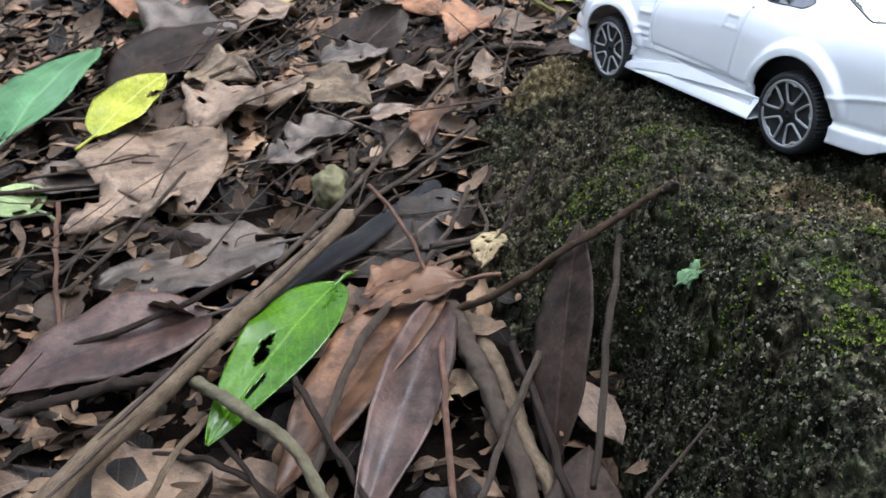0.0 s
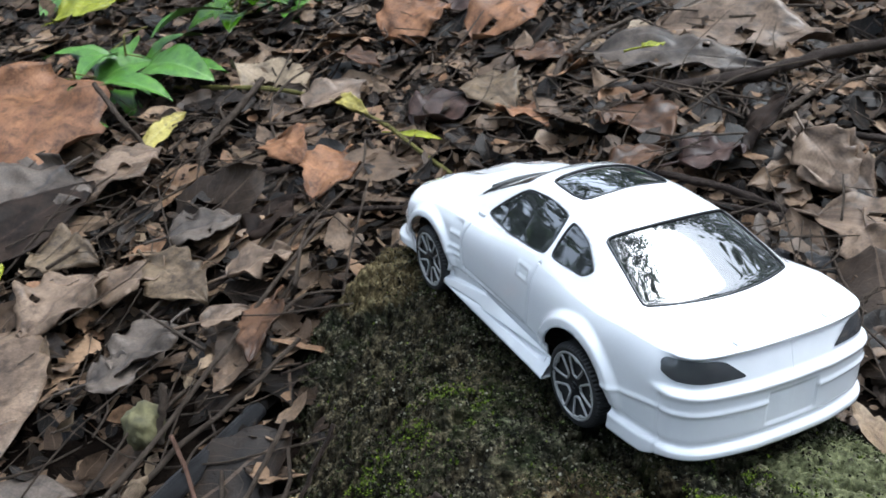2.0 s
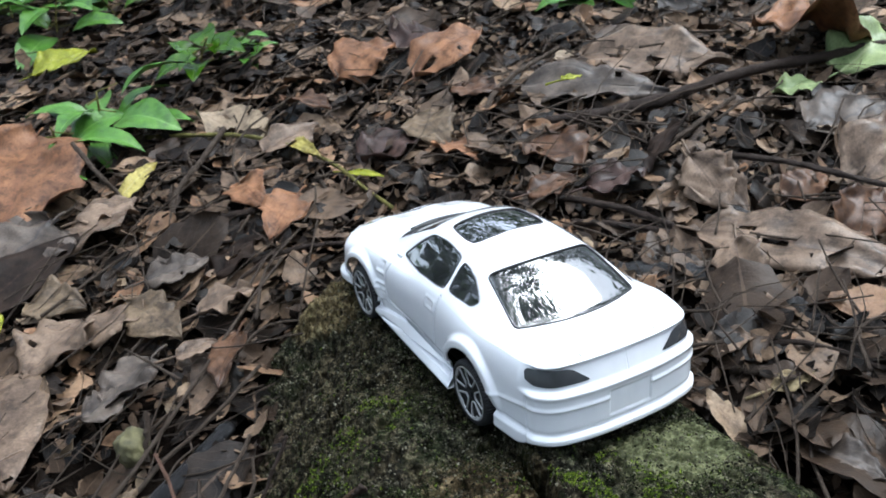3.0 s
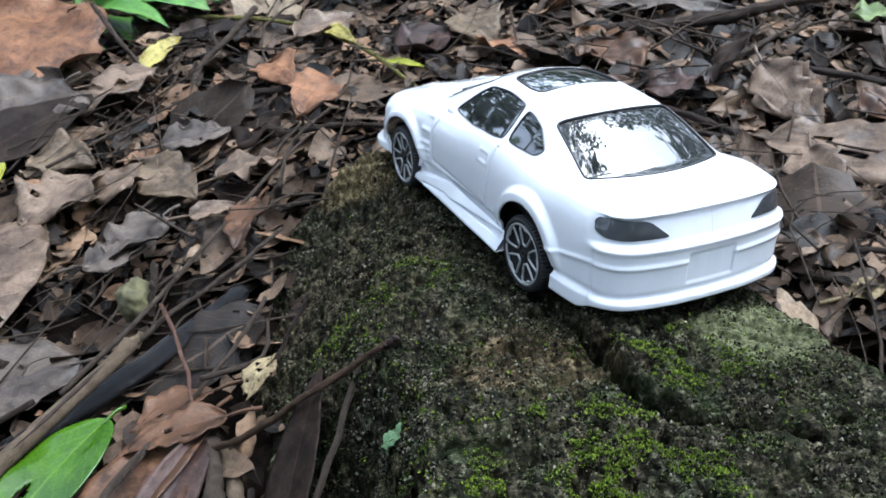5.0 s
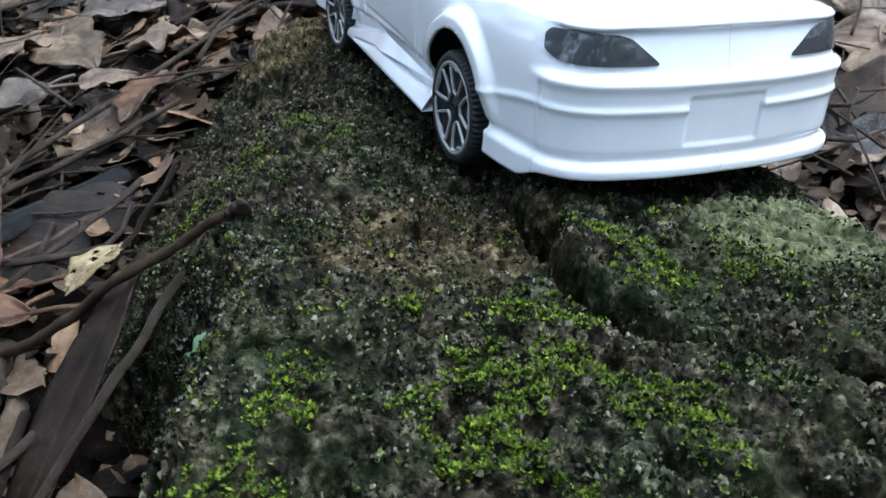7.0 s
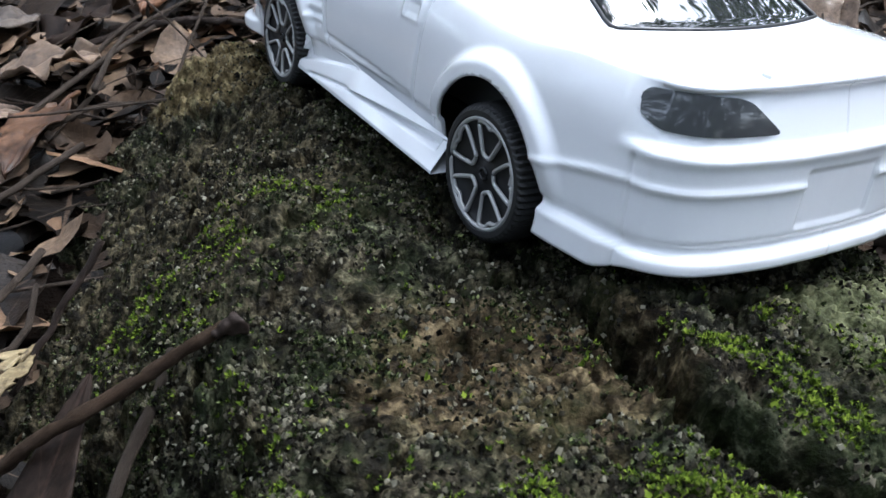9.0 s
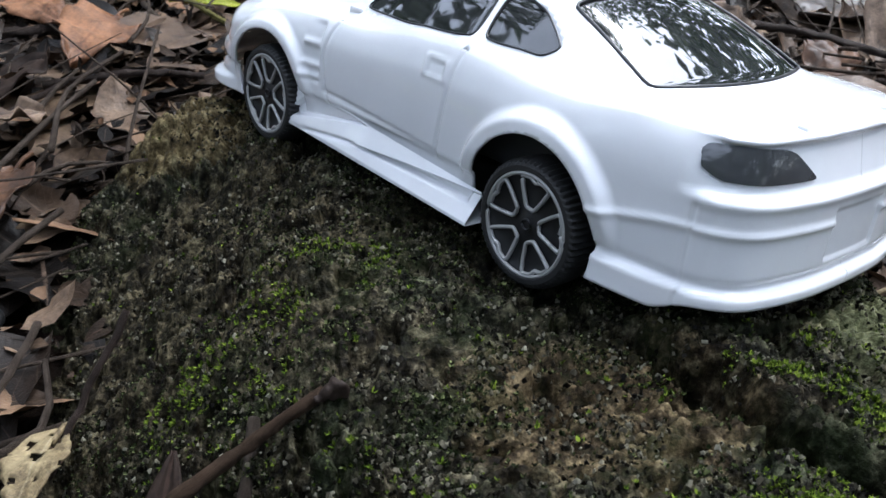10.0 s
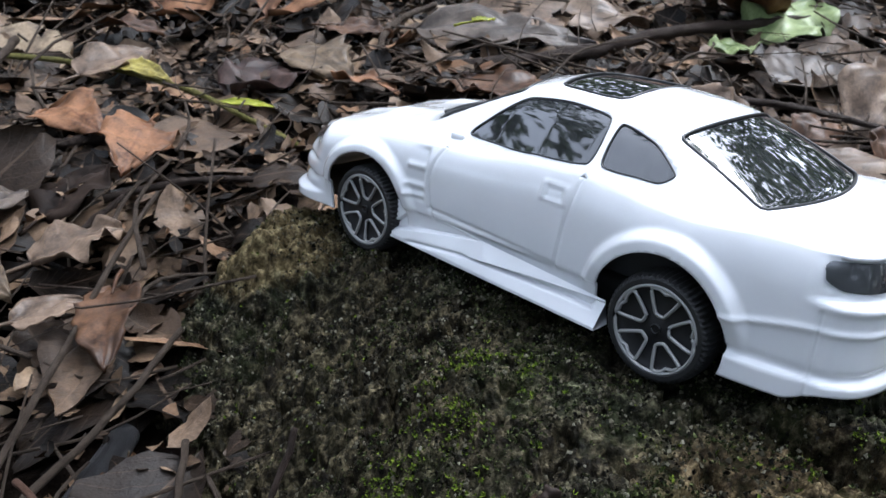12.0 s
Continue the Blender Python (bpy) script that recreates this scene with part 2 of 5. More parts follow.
MOSS_BRIGHT = moss_material("bright_moss", [(0.0, (0.018, 0.031, 0.004)), (0.5, (0.064, 0.098, 0.010)), (1.0, (0.18, 0.232, 0.028))])
FOLIAGE = moss_material("canopy_leaves", [(0.0, (0.028, 0.060, 0.018)), (0.5, (0.06, 0.115, 0.03)), (1.0, (0.12, 0.18, 0.05))], 0.45)
WOOD_TAN = bark_material("tan_bare_wood", (0.026, 0.019, 0.013), (0.27, 0.200, 0.135))
LICHEN = bark_material("lichen_bark", (0.055, 0.045, 0.028), (0.24, 0.215, 0.14))
WOOD_DARK = bark_material("dark_wet_wood", (0.012, 0.009, 0.008), (0.060, 0.043, 0.034), 0.5)
WOOD_BLACK = bark_material("black_wet_bark", (0.006, 0.006, 0.007), (0.022, 0.021, 0.022), 0.28, 0.5)
WOOD_GREY = bark_material("grey_weathered_wood", (0.016, 0.012, 0.009), (0.125, 0.096, 0.074))
WOOD_BROWN = bark_material("brown_twig_bark", (0.014, 0.009, 0.006), (0.13, 0.084, 0.053))
WOOD_STICK = bark_material("brown_grey_twig", (0.012, 0.009, 0.007), (0.085, 0.066, 0.050))
WOOD_RED = bark_material("reddish_stem", (0.075, 0.040, 0.027), (0.22, 0.130, 0.095))
STEM_GREEN = bark_material("yellow_green_stem", (0.07, 0.06, 0.018), (0.24, 0.22, 0.07))


# ---- geometry helpers ----
def hashed(ix, iy, iz):
    h = (ix * 374761393 + iy * 668265263 + iz * 2147483647 + 1274126177) & 0xFFFFFFFF
    h = ((h ^ (h >> 13)) * 1103515245) & 0xFFFFFFFF
    return ((h ^ (h >> 16)) & 0xFFFF) / 32767.5 - 1.0


def grain(x, y, z=0.0):
    """Smooth value noise from -1 to 1 for arrays."""
    x, y, z = np.broadcast_arrays(np.asarray(x, float), np.asarray(y, float), np.asarray(z, float))
    fx, fy, fz = np.floor(x), np.floor(y), np.floor(z)
    ix, iy, iz = (f.astype(np.int64) for f in (fx, fy, fz))
    u, v, w = x - fx, y - fy, z - fz
    u, v, w = (a * a * (3 - 2 * a) for a in (u, v, w))
    out = 0.0
    for a in (0, 1):
        for b in (0, 1):
            for c in (0, 1):
                k = (u if a else 1 - u) * (v if b else 1 - v) * (w if c else 1 - w)
                out = out + k * hashed(ix + a, iy + b, iz + c)
    return out


def fractal(x, y, z=0.0, octaves=3, gain=0.5):
    return sum(gain**k * grain(x * 2**k + 17 * k, y * 2**k - 31 * k, z * 2**k) for k in range(octaves))


def step(a, b, x):
    t = np.clip((np.asarray(x, float) - a) / (b - a), 0, 1)
    return t * t * (3 - 2 * t)


def smooth_min(a, b, k):
    h = np.clip(0.5 + 0.5 * (b - a) / k, 0, 1)
    return b * (1 - h) + a * h - k * h * (1 - h)


def smooth_max(a, b, k):
    return -smooth_min(-a, -b, k)


def mesh_of(name, verts, faces, material, uvs=None, smooth=True):
    me = bpy.data.meshes.new(name)
    me.from_pydata(np.asarray(verts).tolist(), [], np.asarray(faces).tolist() if isinstance(faces, np.ndarray) else faces)
    me.materials.append(material)
    if smooth:
        me.polygons.foreach_set("use_smooth", [True] * len(me.polygons))
    if uvs is not None:
        layer = me.uv_layers.new(name="UVMap")
        loops = np.empty(len(me.loops), dtype=np.int32)
        me.loops.foreach_get("vertex_index", loops)
        layer.data.foreach_set("uv", np.asarray(uvs, float)[loops].ravel())
    me.update()
    return me


def piece(name, verts, faces, material, parent, label="", uvs=None, smooth=True):
    ob = new(name, mesh_of(name, verts, faces, material, uvs, smooth))
    ob.parent = parent
    return tagged(ob, label)


def part(name, bm, material, parent, label=""):
    me = bpy.data.meshes.new(name)
    bm.to_mesh(me)
    bm.free()
    me.materials.append(material)
    me.polygons.foreach_set("use_smooth", [True] * len(me.polygons))
    ob = new(name, me)
    ob.parent = parent
    return tagged(ob, label)


def grid_faces(nu, nv, wrap=False):
    i, j = np.meshgrid(np.arange(nu if wrap else nu - 1), np.arange(nv - 1), indexing="ij")
    a, b = i * nv + j, (i + 1) % nu * nv + j
    return np.stack([a, b, b + 1, a + 1], -1).reshape(-1, 4)


def curve_points(points, n):
    """Catmull-Rom through the points, n samples even in length."""
    p = np.asarray(points, float)
    if len(p) == 2:
        return p[0] + (p[1] - p[0]) * np.linspace(0, 1, n)[:, None]
    q = np.vstack([2 * p[0] - p[1], p, 2 * p[-1] - p[-2]])
    out = []
    for k in range(len(p) - 1):
        a, b, c, d = q[k : k + 4]
        t = np.linspace(0, 1, 24, endpoint=False)[:, None]
        out.append(0.5 * (2 * b + (c - a) * t + (2 * a - 5 * b + 4 * c - d) * t**2 + (3 * b - a - 3 * c + d) * t**3))
    out = np.vstack(out + [p[-1:]])
    s = np.r_[0, np.cumsum(np.linalg.norm(np.diff(out, axis=0), axis=1))]
    w = np.linspace(0, s[-1], n)
    return np.stack([np.interp(w, s, out[:, k]) for k in range(out.shape[1])], 1)


def tube(points, radii, sides=8, closed=False, rough=0.0, seed=0.0):
    """Verts, faces, uvs of a tube along the points, capped."""
    p = np.asarray(points, float)
    n = len(p)
    d = np.gradient(p, axis=0) if not closed else np.roll(p, -1, 0) - np.roll(p, 1, 0)
    d /= np.linalg.norm(d, axis=1)[:, None] + 1e-12
    ref = np.array([0.0, 0.0, 1.0]) if abs(d[:, 2]).mean() < 0.85 else np.array([1.0, 0.0, 0.0])
    a = np.cross(d, ref)
    a /= np.linalg.norm(a, axis=1)[:, None] + 1e-12
    b = np.cross(a, d)
    th = np.linspace(0, 2 * np.pi, sides, endpoint=False)
    r = np.broadcast_to(np.asarray(radii, float), (n,))[:, None]
    k = np.arange(n)[:, None]
    rr = r * (1 + rough * grain(k * 0.55 + seed, np.cos(th) * 1.3 + seed, np.sin(th) * 1.3))
    v = p[:, None] + rr[..., None] * (a[:, None] * np.cos(th)[None, :, None] + b[:, None] * np.sin(th)[None, :, None])
    verts = v.reshape(-1, 3)
    faces = []
    for i in range(n if closed else n - 1):
        for j in range(sides):
            i2, j2 = (i + 1) % n, (j + 1) % sides
            faces.append((i * sides + j, i * sides + j2, i2 * sides + j2, i2 * sides + j))
    uv = np.stack([np.repeat(np.linspace(0, 1, n), sides), np.tile(np.abs(np.linspace(-1, 1, sides, endpoint=False)), n)], 1)
    if not closed:
        faces.append(tuple(range(sides))[::-1])
        faces.append(tuple((n - 1) * sides + j for j in range(sides)))
    return verts, faces, uv


def inside(poly, x, y):
    """Which points lie in the polygon."""
    poly = np.asarray(poly, float)
    hit = np.zeros(np.shape(x), bool)
    for (x0, y0), (x1, y1) in zip(poly, np.roll(poly, -1, 0)):
        cross = (y0 > y) != (y1 > y)
        with np.errstate(divide="ignore", invalid="ignore"):
            hit ^= cross & (x < (x1 - x0) * (y - y0) / (y1 - y0 + 1e-15) + x0)
    return hit


def onto(poly, x, y):
    """The nearest points of the polygon's outline."""
    poly = np.asarray(poly, float)
    best, bx, by = np.full(len(x), 1e9), np.array(x, float), np.array(y, float)
    for (x0, y0), (x1, y1) in zip(poly, np.roll(poly, -1, 0)):
        dx, dy = x1 - x0, y1 - y0
        t = np.clip(((x - x0) * dx + (y - y0) * dy) / (dx * dx + dy * dy + 1e-18), 0, 1)
        qx, qy = x0 + t * dx, y0 + t * dy
        d = (x - qx) ** 2 + (y - qy) ** 2
        near = d < best
        best, bx, by = np.where(near, d, best), np.where(near, qx, bx), np.where(near, qy, by)
    return bx, by


def rounded(poly, times=3):
    """Chaikin corner cutting."""
    p = np.asarray(poly, float)
    for _ in range(times):
        q = np.roll(p, -1, 0)
        p = np.stack([0.88 * p + 0.12 * q, 0.12 * p + 0.88 * q], 1).reshape(-1, 2) if _ == 0 else np.stack([0.75 * p + 0.25 * q, 0.25 * p + 0.75 * q], 1).reshape(-1, 2)
    return p


# ---- ground and stone ----
def ground_height(x, y):
    near = np.exp(-((x / 3.0) ** 2 + (y / 3.0) ** 2))
    h = 0.006 * grain(x * 6 + 3, y * 6) + 0.004 * grain(x * 17, y * 17 + 9) + 0.0015 * grain(x * 60, y * 60)
    return h * near - 0.004 + 0.02 * step(0.9, 2.5, y)


# Where the stone's left foot, its steepness and its lumps lie, along y.
FOOT_Y = (-0.10, 0.10, 0.165, 0.19, 0.206, 0.218, 0.235, 0.265, 0.29, 0.321, 0.35, 0.38, 0.40, 0.43)
FOOT_X = (0.042, 0.046, 0.0480, 0.0470, 0.0492, 0.040, 0.026, 0.0165, 0.0155, 0.0195, 0.0130, 0.0130, 0.018, 0.045)
STEEP = (1.9, 1.9, 2.05, 2.05, 2.0, 1.55, 1.14, 0.92, 0.80, 0.74, 0.64, 0.84, 0.95, 1.4)
# The height of the crown along y, and of the crack's line along x.
CROWN_Y = (-0.10, 0.05, 0.12, 0.16, 0.185, 0.20, 0.213, 0.230, 0.250, 0.275, 0.30, 0.33, 0.36, 0.40, 0.46)
CROWN_Z = (0.046, 0.056, 0.0600, 0.0600, 0.0580, 0.0545, 0.0495, 0.0462, 0.0462, 0.0462, 0.0425, 0.0380, 0.0345, 0.030, 0.020)
CRACK_X = (0.1140, 0.1240, 0.1310, 0.1338, 0.1380, 0.1430, 0.150, 0.161, 0.170, 0.183, 0.225, 0.27)
CRACK_Y = (0.262, 0.246, 0.228, 0.212, 0.2005, 0.192, 0.185, 0.183, 0.183, 0.176, 0.160, 0.140)
CRACK = curve_points(list(zip(CRACK_X, CRACK_Y))[:11], 70)


def blob(x, y, cx, cy, rx, ry, h):
    return h * np.exp(-(((x - cx) / rx) ** 2 + ((y - cy) / ry) ** 2))


def clods(x, y):
    """Rounded lumps with narrow gaps between them, about one to a unit square, from -0.5 to 0.5."""
    fx, fy = np.floor(x), np.floor(y)
    best = np.full(np.shape(x), 9.0)
    tall = np.zeros(np.shape(x))
    for i in (-1, 0, 1):
        for j in (-1, 0, 1):
            cx, cy = (fx + i).astype(np.int64), (fy + j).astype(np.int64)
            px, py = cx + 0.5 + 0.45 * hashed(cx, cy, 3 + 0 * cx), cy + 0.5 + 0.45 * hashed(cx, cy, 8 + 0 * cx)
            d = (x - px) ** 2 + (y - py) ** 2
            near = d < best
            best, tall = np.where(near, d, best), np.where(near, hashed(cx, cy, 21 + 0 * cx), tall)
    return 0.5 - np.minimum(best * 1.5, 1.2) + 0.35 * tall


def crack_distance(x, y):
    d = np.full(np.shape(x), 1.0)
    for cx, cy in CRACK:
        d = np.minimum(d, np.hypot(x - cx, y - cy))
    return d


def stone_height(x, y, fine=True):
    x, y = np.asarray(x, float), np.asarray(y, float)
    d = crack_distance(x + 0.0011 * grain(x * 120, y * 120), y + 0.0012 * grain(x * 110 + 7, y * 110))
    beyond = np.where((y > np.interp(x, CRACK_X, CRACK_Y)) & (x > 0.112), 1.0, -1.0)
    crown = np.interp(y, CROWN_Y, CROWN_Z) - 0.055 * (x - 0.095) + 0.0010 * grain(x * 32 + 8, y * 32)
    crown = crown + blob(x, y, 0.112, 0.226, 0.012, 0.012, -0.0022) + blob(x, y, 0.134, 0.166, 0.022, 0.014, 0.0018)
    crown = crown + blob(x, y, 0.112, 0.268, 0.015, 0.014, -0.0030) + blob(x, y, 0.130, 0.30, 0.03, 0.03, -0.004)
    slab = 0.0530 - 0.15 * (x - 0.142) - 0.13 * (y - 0.215) + 0.0012 * grain(x * 45, y * 45 + 20)
    slab = np.minimum(slab, crown + 0.016) - 0.010 * step(0.236, 0.262, y)
    top = crown + (slab - crown) * step(-0.0012, 0.0034, beyond * d) * step(0.262, 0.240, y)
    foot = np.interp(y, FOOT_Y, FOOT_X) + 0.0026 * grain(y * 40, 4.0) + 0.0016 * grain(y * 110, 9.0)
    left = (x - foot) * np.interp(y, FOOT_Y, STEEP)
    left = left + blob(x, y, 0.045, 0.384, 0.011, 0.012, 0.0070) + blob(x, y, 0.058, 0.362, 0.010, 0.008, -0.0035) + blob(x, y, 0.038, 0.358, 0.010, 0.008, -0.0045)
    # the far side falls away along a slanting edge
    right = 0.041 + 1.25 * ((0.201 - x) * 0.886 + (0.232 - y) * 0.464)
    front = 0.020 + 1.1 * (0.412 - y + 0.25 * (0.06 - x))
    h = smooth_min(smooth_min(top, left, 0.0035 + 0.006 * step(0.21, 0.25, y)), smooth_min(right, front, 0.010), 0.007)
    whole = h
    wide = 0.0019 * (1 + 0.6 * grain(x * 130, y * 130)) * (1 - 0.7 * step(0.226, 0.25, y))
    h = h - 0.0180 * np.exp(-((d / wide) ** 2)) * step(0.0, 0.02, h)
    if fine:
        sag = step(0.0, 0.016, h)
        rough = np.maximum(step(0.075, 0.045, x), step(0.29, 0.34, y))
        # the relief is laid out along the slope and stands taller on the steep side
        u, tall = x + 0.62 * smooth_min(whole, (x - foot) * np.interp(y, FOOT_Y, STEEP), 0.004), 1 + 0.9 * step(0.079, 0.071, x) * step(0.24, 0.21, y)
        h = h + (0.0013 + 0.0020 * rough) * grain(u * 58 + 2, y * 58) * sag * tall
        crust = grain(u * 46 + 60, y * 46)
        h = h - (0.0012 + 0.0052 * rough) * np.exp(-((crust / 0.075) ** 2)) * step(-0.1, 0.4, grain(u * 25, y * 25 + 70)) * sag
        h = h + (0.0014 + 0.0020 * rough) * tall * clods(u * 120 + 0.3 * grain(u * 240, y * 240), y * 120)
        h = h + 0.0016 * tall * clods(u * 300 + 0.35 * grain(u * 420, y * 420), y * 300)
        h = h + 0.0012 * tall * clods(u * 620 + 0.4 * grain(u * 700, y * 700 + 9), y * 620)
        pits = step(0.36, 0.70, grain(u * 190 + 40, y * 190))
        h = h - 0.0036 * pits * tall
    return h


def build_ground():
    def spread(lo, hi, near_lo, near_hi, n, m):
        a = near_lo - (near_lo - lo) * np.linspace(1, 0, m, endpoint=False) ** 3
        c = near_hi + (hi - near_hi) * np.linspace(0, 1, m + 1)[1:] ** 3
        return np.r_[a, np.linspace(near_lo, near_hi, n), c]

    xs, ys = spread(-60, 60, -0.7, 1.0, 240, 26), spread(-60, 60, 0.0, 1.7, 240, 26)
    x, y = np.meshgrid(xs, ys, indexing="ij")
    v = np.stack([x, y, ground_height(x, y)], -1).reshape(-1, 3)
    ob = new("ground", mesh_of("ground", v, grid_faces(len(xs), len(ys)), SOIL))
    return tagged(ob, "dark wet humus of a forest floor under leaf litter", "ground", kind="structure")


def build_stone():
    xs = np.r_[np.arange(-0.012, 0.044, 0.0005), np.arange(0.044, 0.082, 0.00032), np.arange(0.082, 0.200, 0.0005), np.arange(0.200, 0.262, 0.0012)]
    ys = np.r_[np.arange(-0.10, 0.12, 0.003), np.arange(0.12, 0.425, 0.00052), np.arange(0.425, 0.452, 0.0013)]
    x, y = np.meshgrid(xs, ys, indexing="ij")
    z = stone_height(x, y)
    # lumps push the steep faces sideways as well
    sx = 0.0008 * grain(x * 90, y * 90 + 5, z * 90) + 0.0006 * grain(x * 300, y * 300, z * 300)
    v = np.stack([x + sx, y + 0.0007 * grain(x * 95 + 30, y * 95, z * 95), z], -1).reshape(-1, 3)
    f = grid_faces(len(xs), len(ys))
    low = z.ravel() < ground_height(x, y).ravel() - 0.012
    f = f[~low[f].all(1)]
    used = np.unique(f)
    renum = np.zeros(len(v), np.int64)
    renum[used] = np.arange(len(used))
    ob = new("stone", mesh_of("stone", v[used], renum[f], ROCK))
    return tagged(ob, "rough dark grey boulder with green moss and a deep crack", "rock")


def build_moss(name, count, seed, material, size, weight, label, blades=4, broad=0.18):
    """Tiny leafy sprigs on the stone, thick where the weight is high."""
    rng = np.random.default_rng(seed)
    x, y = rng.uniform(0.0, 0.235, count * 9), rng.uniform(0.10, 0.43, count * 9)
    proud = stone_height(x, y) - stone_height(x, y, False)
    w = weight(x, y) * step(-0.0022, 0.0006, proud) * (crack_distance(x, y) > 0.0032)
    keep = np.flatnonzero(rng.random(len(x)) < w)[:count]
    x, y = x[keep], y[keep]
    z = stone_height(x, y)
    on = z > 0.002
    x, y, z = x[on], y[on], z[on]
    e = 0.0006
    nx, ny = -(stone_height(x + e, y, False) - stone_height(x - e, y, False)) / (2 * e), -(stone_height(x, y + e, False) - stone_height(x, y - e, False)) / (2 * e)
    nn = np.stack([nx, ny, np.ones_like(nx)], 1)
    nn /= np.linalg.norm(nn, axis=1)[:, None]
    nn = 0.75 * nn + [0, 0, 0.3] + rng.normal(0, 0.22, nn.shape)
    sx = 0.0008 * grain(x * 90, y * 90 + 5, z * 90) + 0.0006 * grain(x * 300, y * 300, z * 300)
    centre = np.stack([x + sx, y, z], 1)
    n = len(x)
    s = size * rng.uniform(0.45, 1.4, n)[:, None]
    a = np.cross(nn, rng.normal(size=(n, 3)))
    a /= np.linalg.norm(a, axis=1)[:, None] + 1e-9
    b = np.cross(nn, a)
    root = centre - nn * s * 0.25
    verts = []
    for j in range(blades):
        th = (6.283 * j / blades + rng.normal(0, 0.45, n))[:, None]
        d, o = a * np.cos(th) + b * np.sin(th), b * np.cos(th) - a * np.sin(th)
        lift, reach, wide = rng.uniform(0.10, 0.75, n)[:, None], rng.uniform(0.5, 1.0, n)[:, None], rng.uniform(0.7 * broad, 1.4 * broad, n)[:, None]
        mid = root + s * (0.45 * reach * d + 0.8 * lift * nn)
        verts += [root, mid + s * wide * o, root + s * (reach * d + (0.45 + 0.7 * lift) * nn), mid - s * wide * o]
    verts = np.stack(verts, 1).reshape(-1, 3)
    faces = np.arange(4 * blades * n).reshape(-1, 4)
    ob = new(name, mesh_of(name, verts, faces, material, smooth=False))
    return tagged(ob, label, "moss", kind="stuff")


# Grain colours spread wide: lit tops and dark gaps are painted in.
GRIT = moss_material("stone_grains", [(0.0, (0.0015, 0.0013, 0.0009)), (0.45, (0.012, 0.0107, 0.0070)), (0.74, (0.070, 0.063, 0.043)), (0.93, (0.165, 0.152, 0.108)), (1.0, (0.27, 0.255, 0.19))], 0.45, 0.06)

build_ground()
build_stone()


def bright_patches(x, y):
    n = 0.5 + 0.5 * fractal(x * 120, y * 120, 3.0, 3)
    w = blob(x, y, 0.122, 0.183, 0.016, 0.009, 2.2) + blob(x, y, 0.135, 0.171, 0.013, 0.010, 2.0) + blob(x, y, 0.099, 0.180, 0.008, 0.007, 0.9) + blob(x, y, 0.112, 0.160, 0.026, 0.013, 1.7)
    w = w + blob(x, y, 0.135, 0.221, 0.008, 0.010, 0.8) + blob(x, y, 0.148, 0.224, 0.012, 0.009, 0.7) + blob(x, y, 0.156, 0.204, 0.014, 0.012, 0.75) + blob(x, y, 0.169, 0.207, 0.008, 0.008, 0.6)
    w = w + blob(x, y, 0.076, 0.277, 0.010, 0.008, 0.6) + blob(x, y, 0.063, 0.268, 0.007, 0.009, 0.3) + blob(x, y, 0.066, 0.246, 0.007, 0.007, 0.45) + blob(x, y, 0.080, 0.250, 0.006, 0.006, 0.4)
    w = w + blob(x, y, 0.083, 0.200, 0.005, 0.005, 0.7) + blob(x, y, 0.076, 0.193, 0.003, 0.014, 0.6) + blob(x, y, 0.042, 0.262, 0.012, 0.012, 0.3) + blob(x, y, 0.070, 0.192, 0.006, 0.028, 0.35) + 0.012
    return 1.3 * w * step(0.47, 0.60, n)


def dark_patches(x, y):
    n = 0.5 + 0.5 * fractal(x * 75 + 9, y * 75, 1.0, 3)
    bare = blob(x, y, 0.112, 0.222, 0.016, 0.020, 0.95) + blob(x, y, 0.186, 0.232, 0.022, 0.018, 0.9) + blob(x, y, 0.045, 0.378, 0.024, 0.024, 0.95) + blob(x, y, 0.040, 0.315, 0.034, 0.055, 0.95) + blob(x, y, 0.090, 0.255, 0.012, 0.012, 0.4)
    return (0.10 + 0.80 * step(0.40, 0.72, n)) * np.clip(1 - bare, 0.04, 1) * step(0.42, 0.20, y - 0.2)


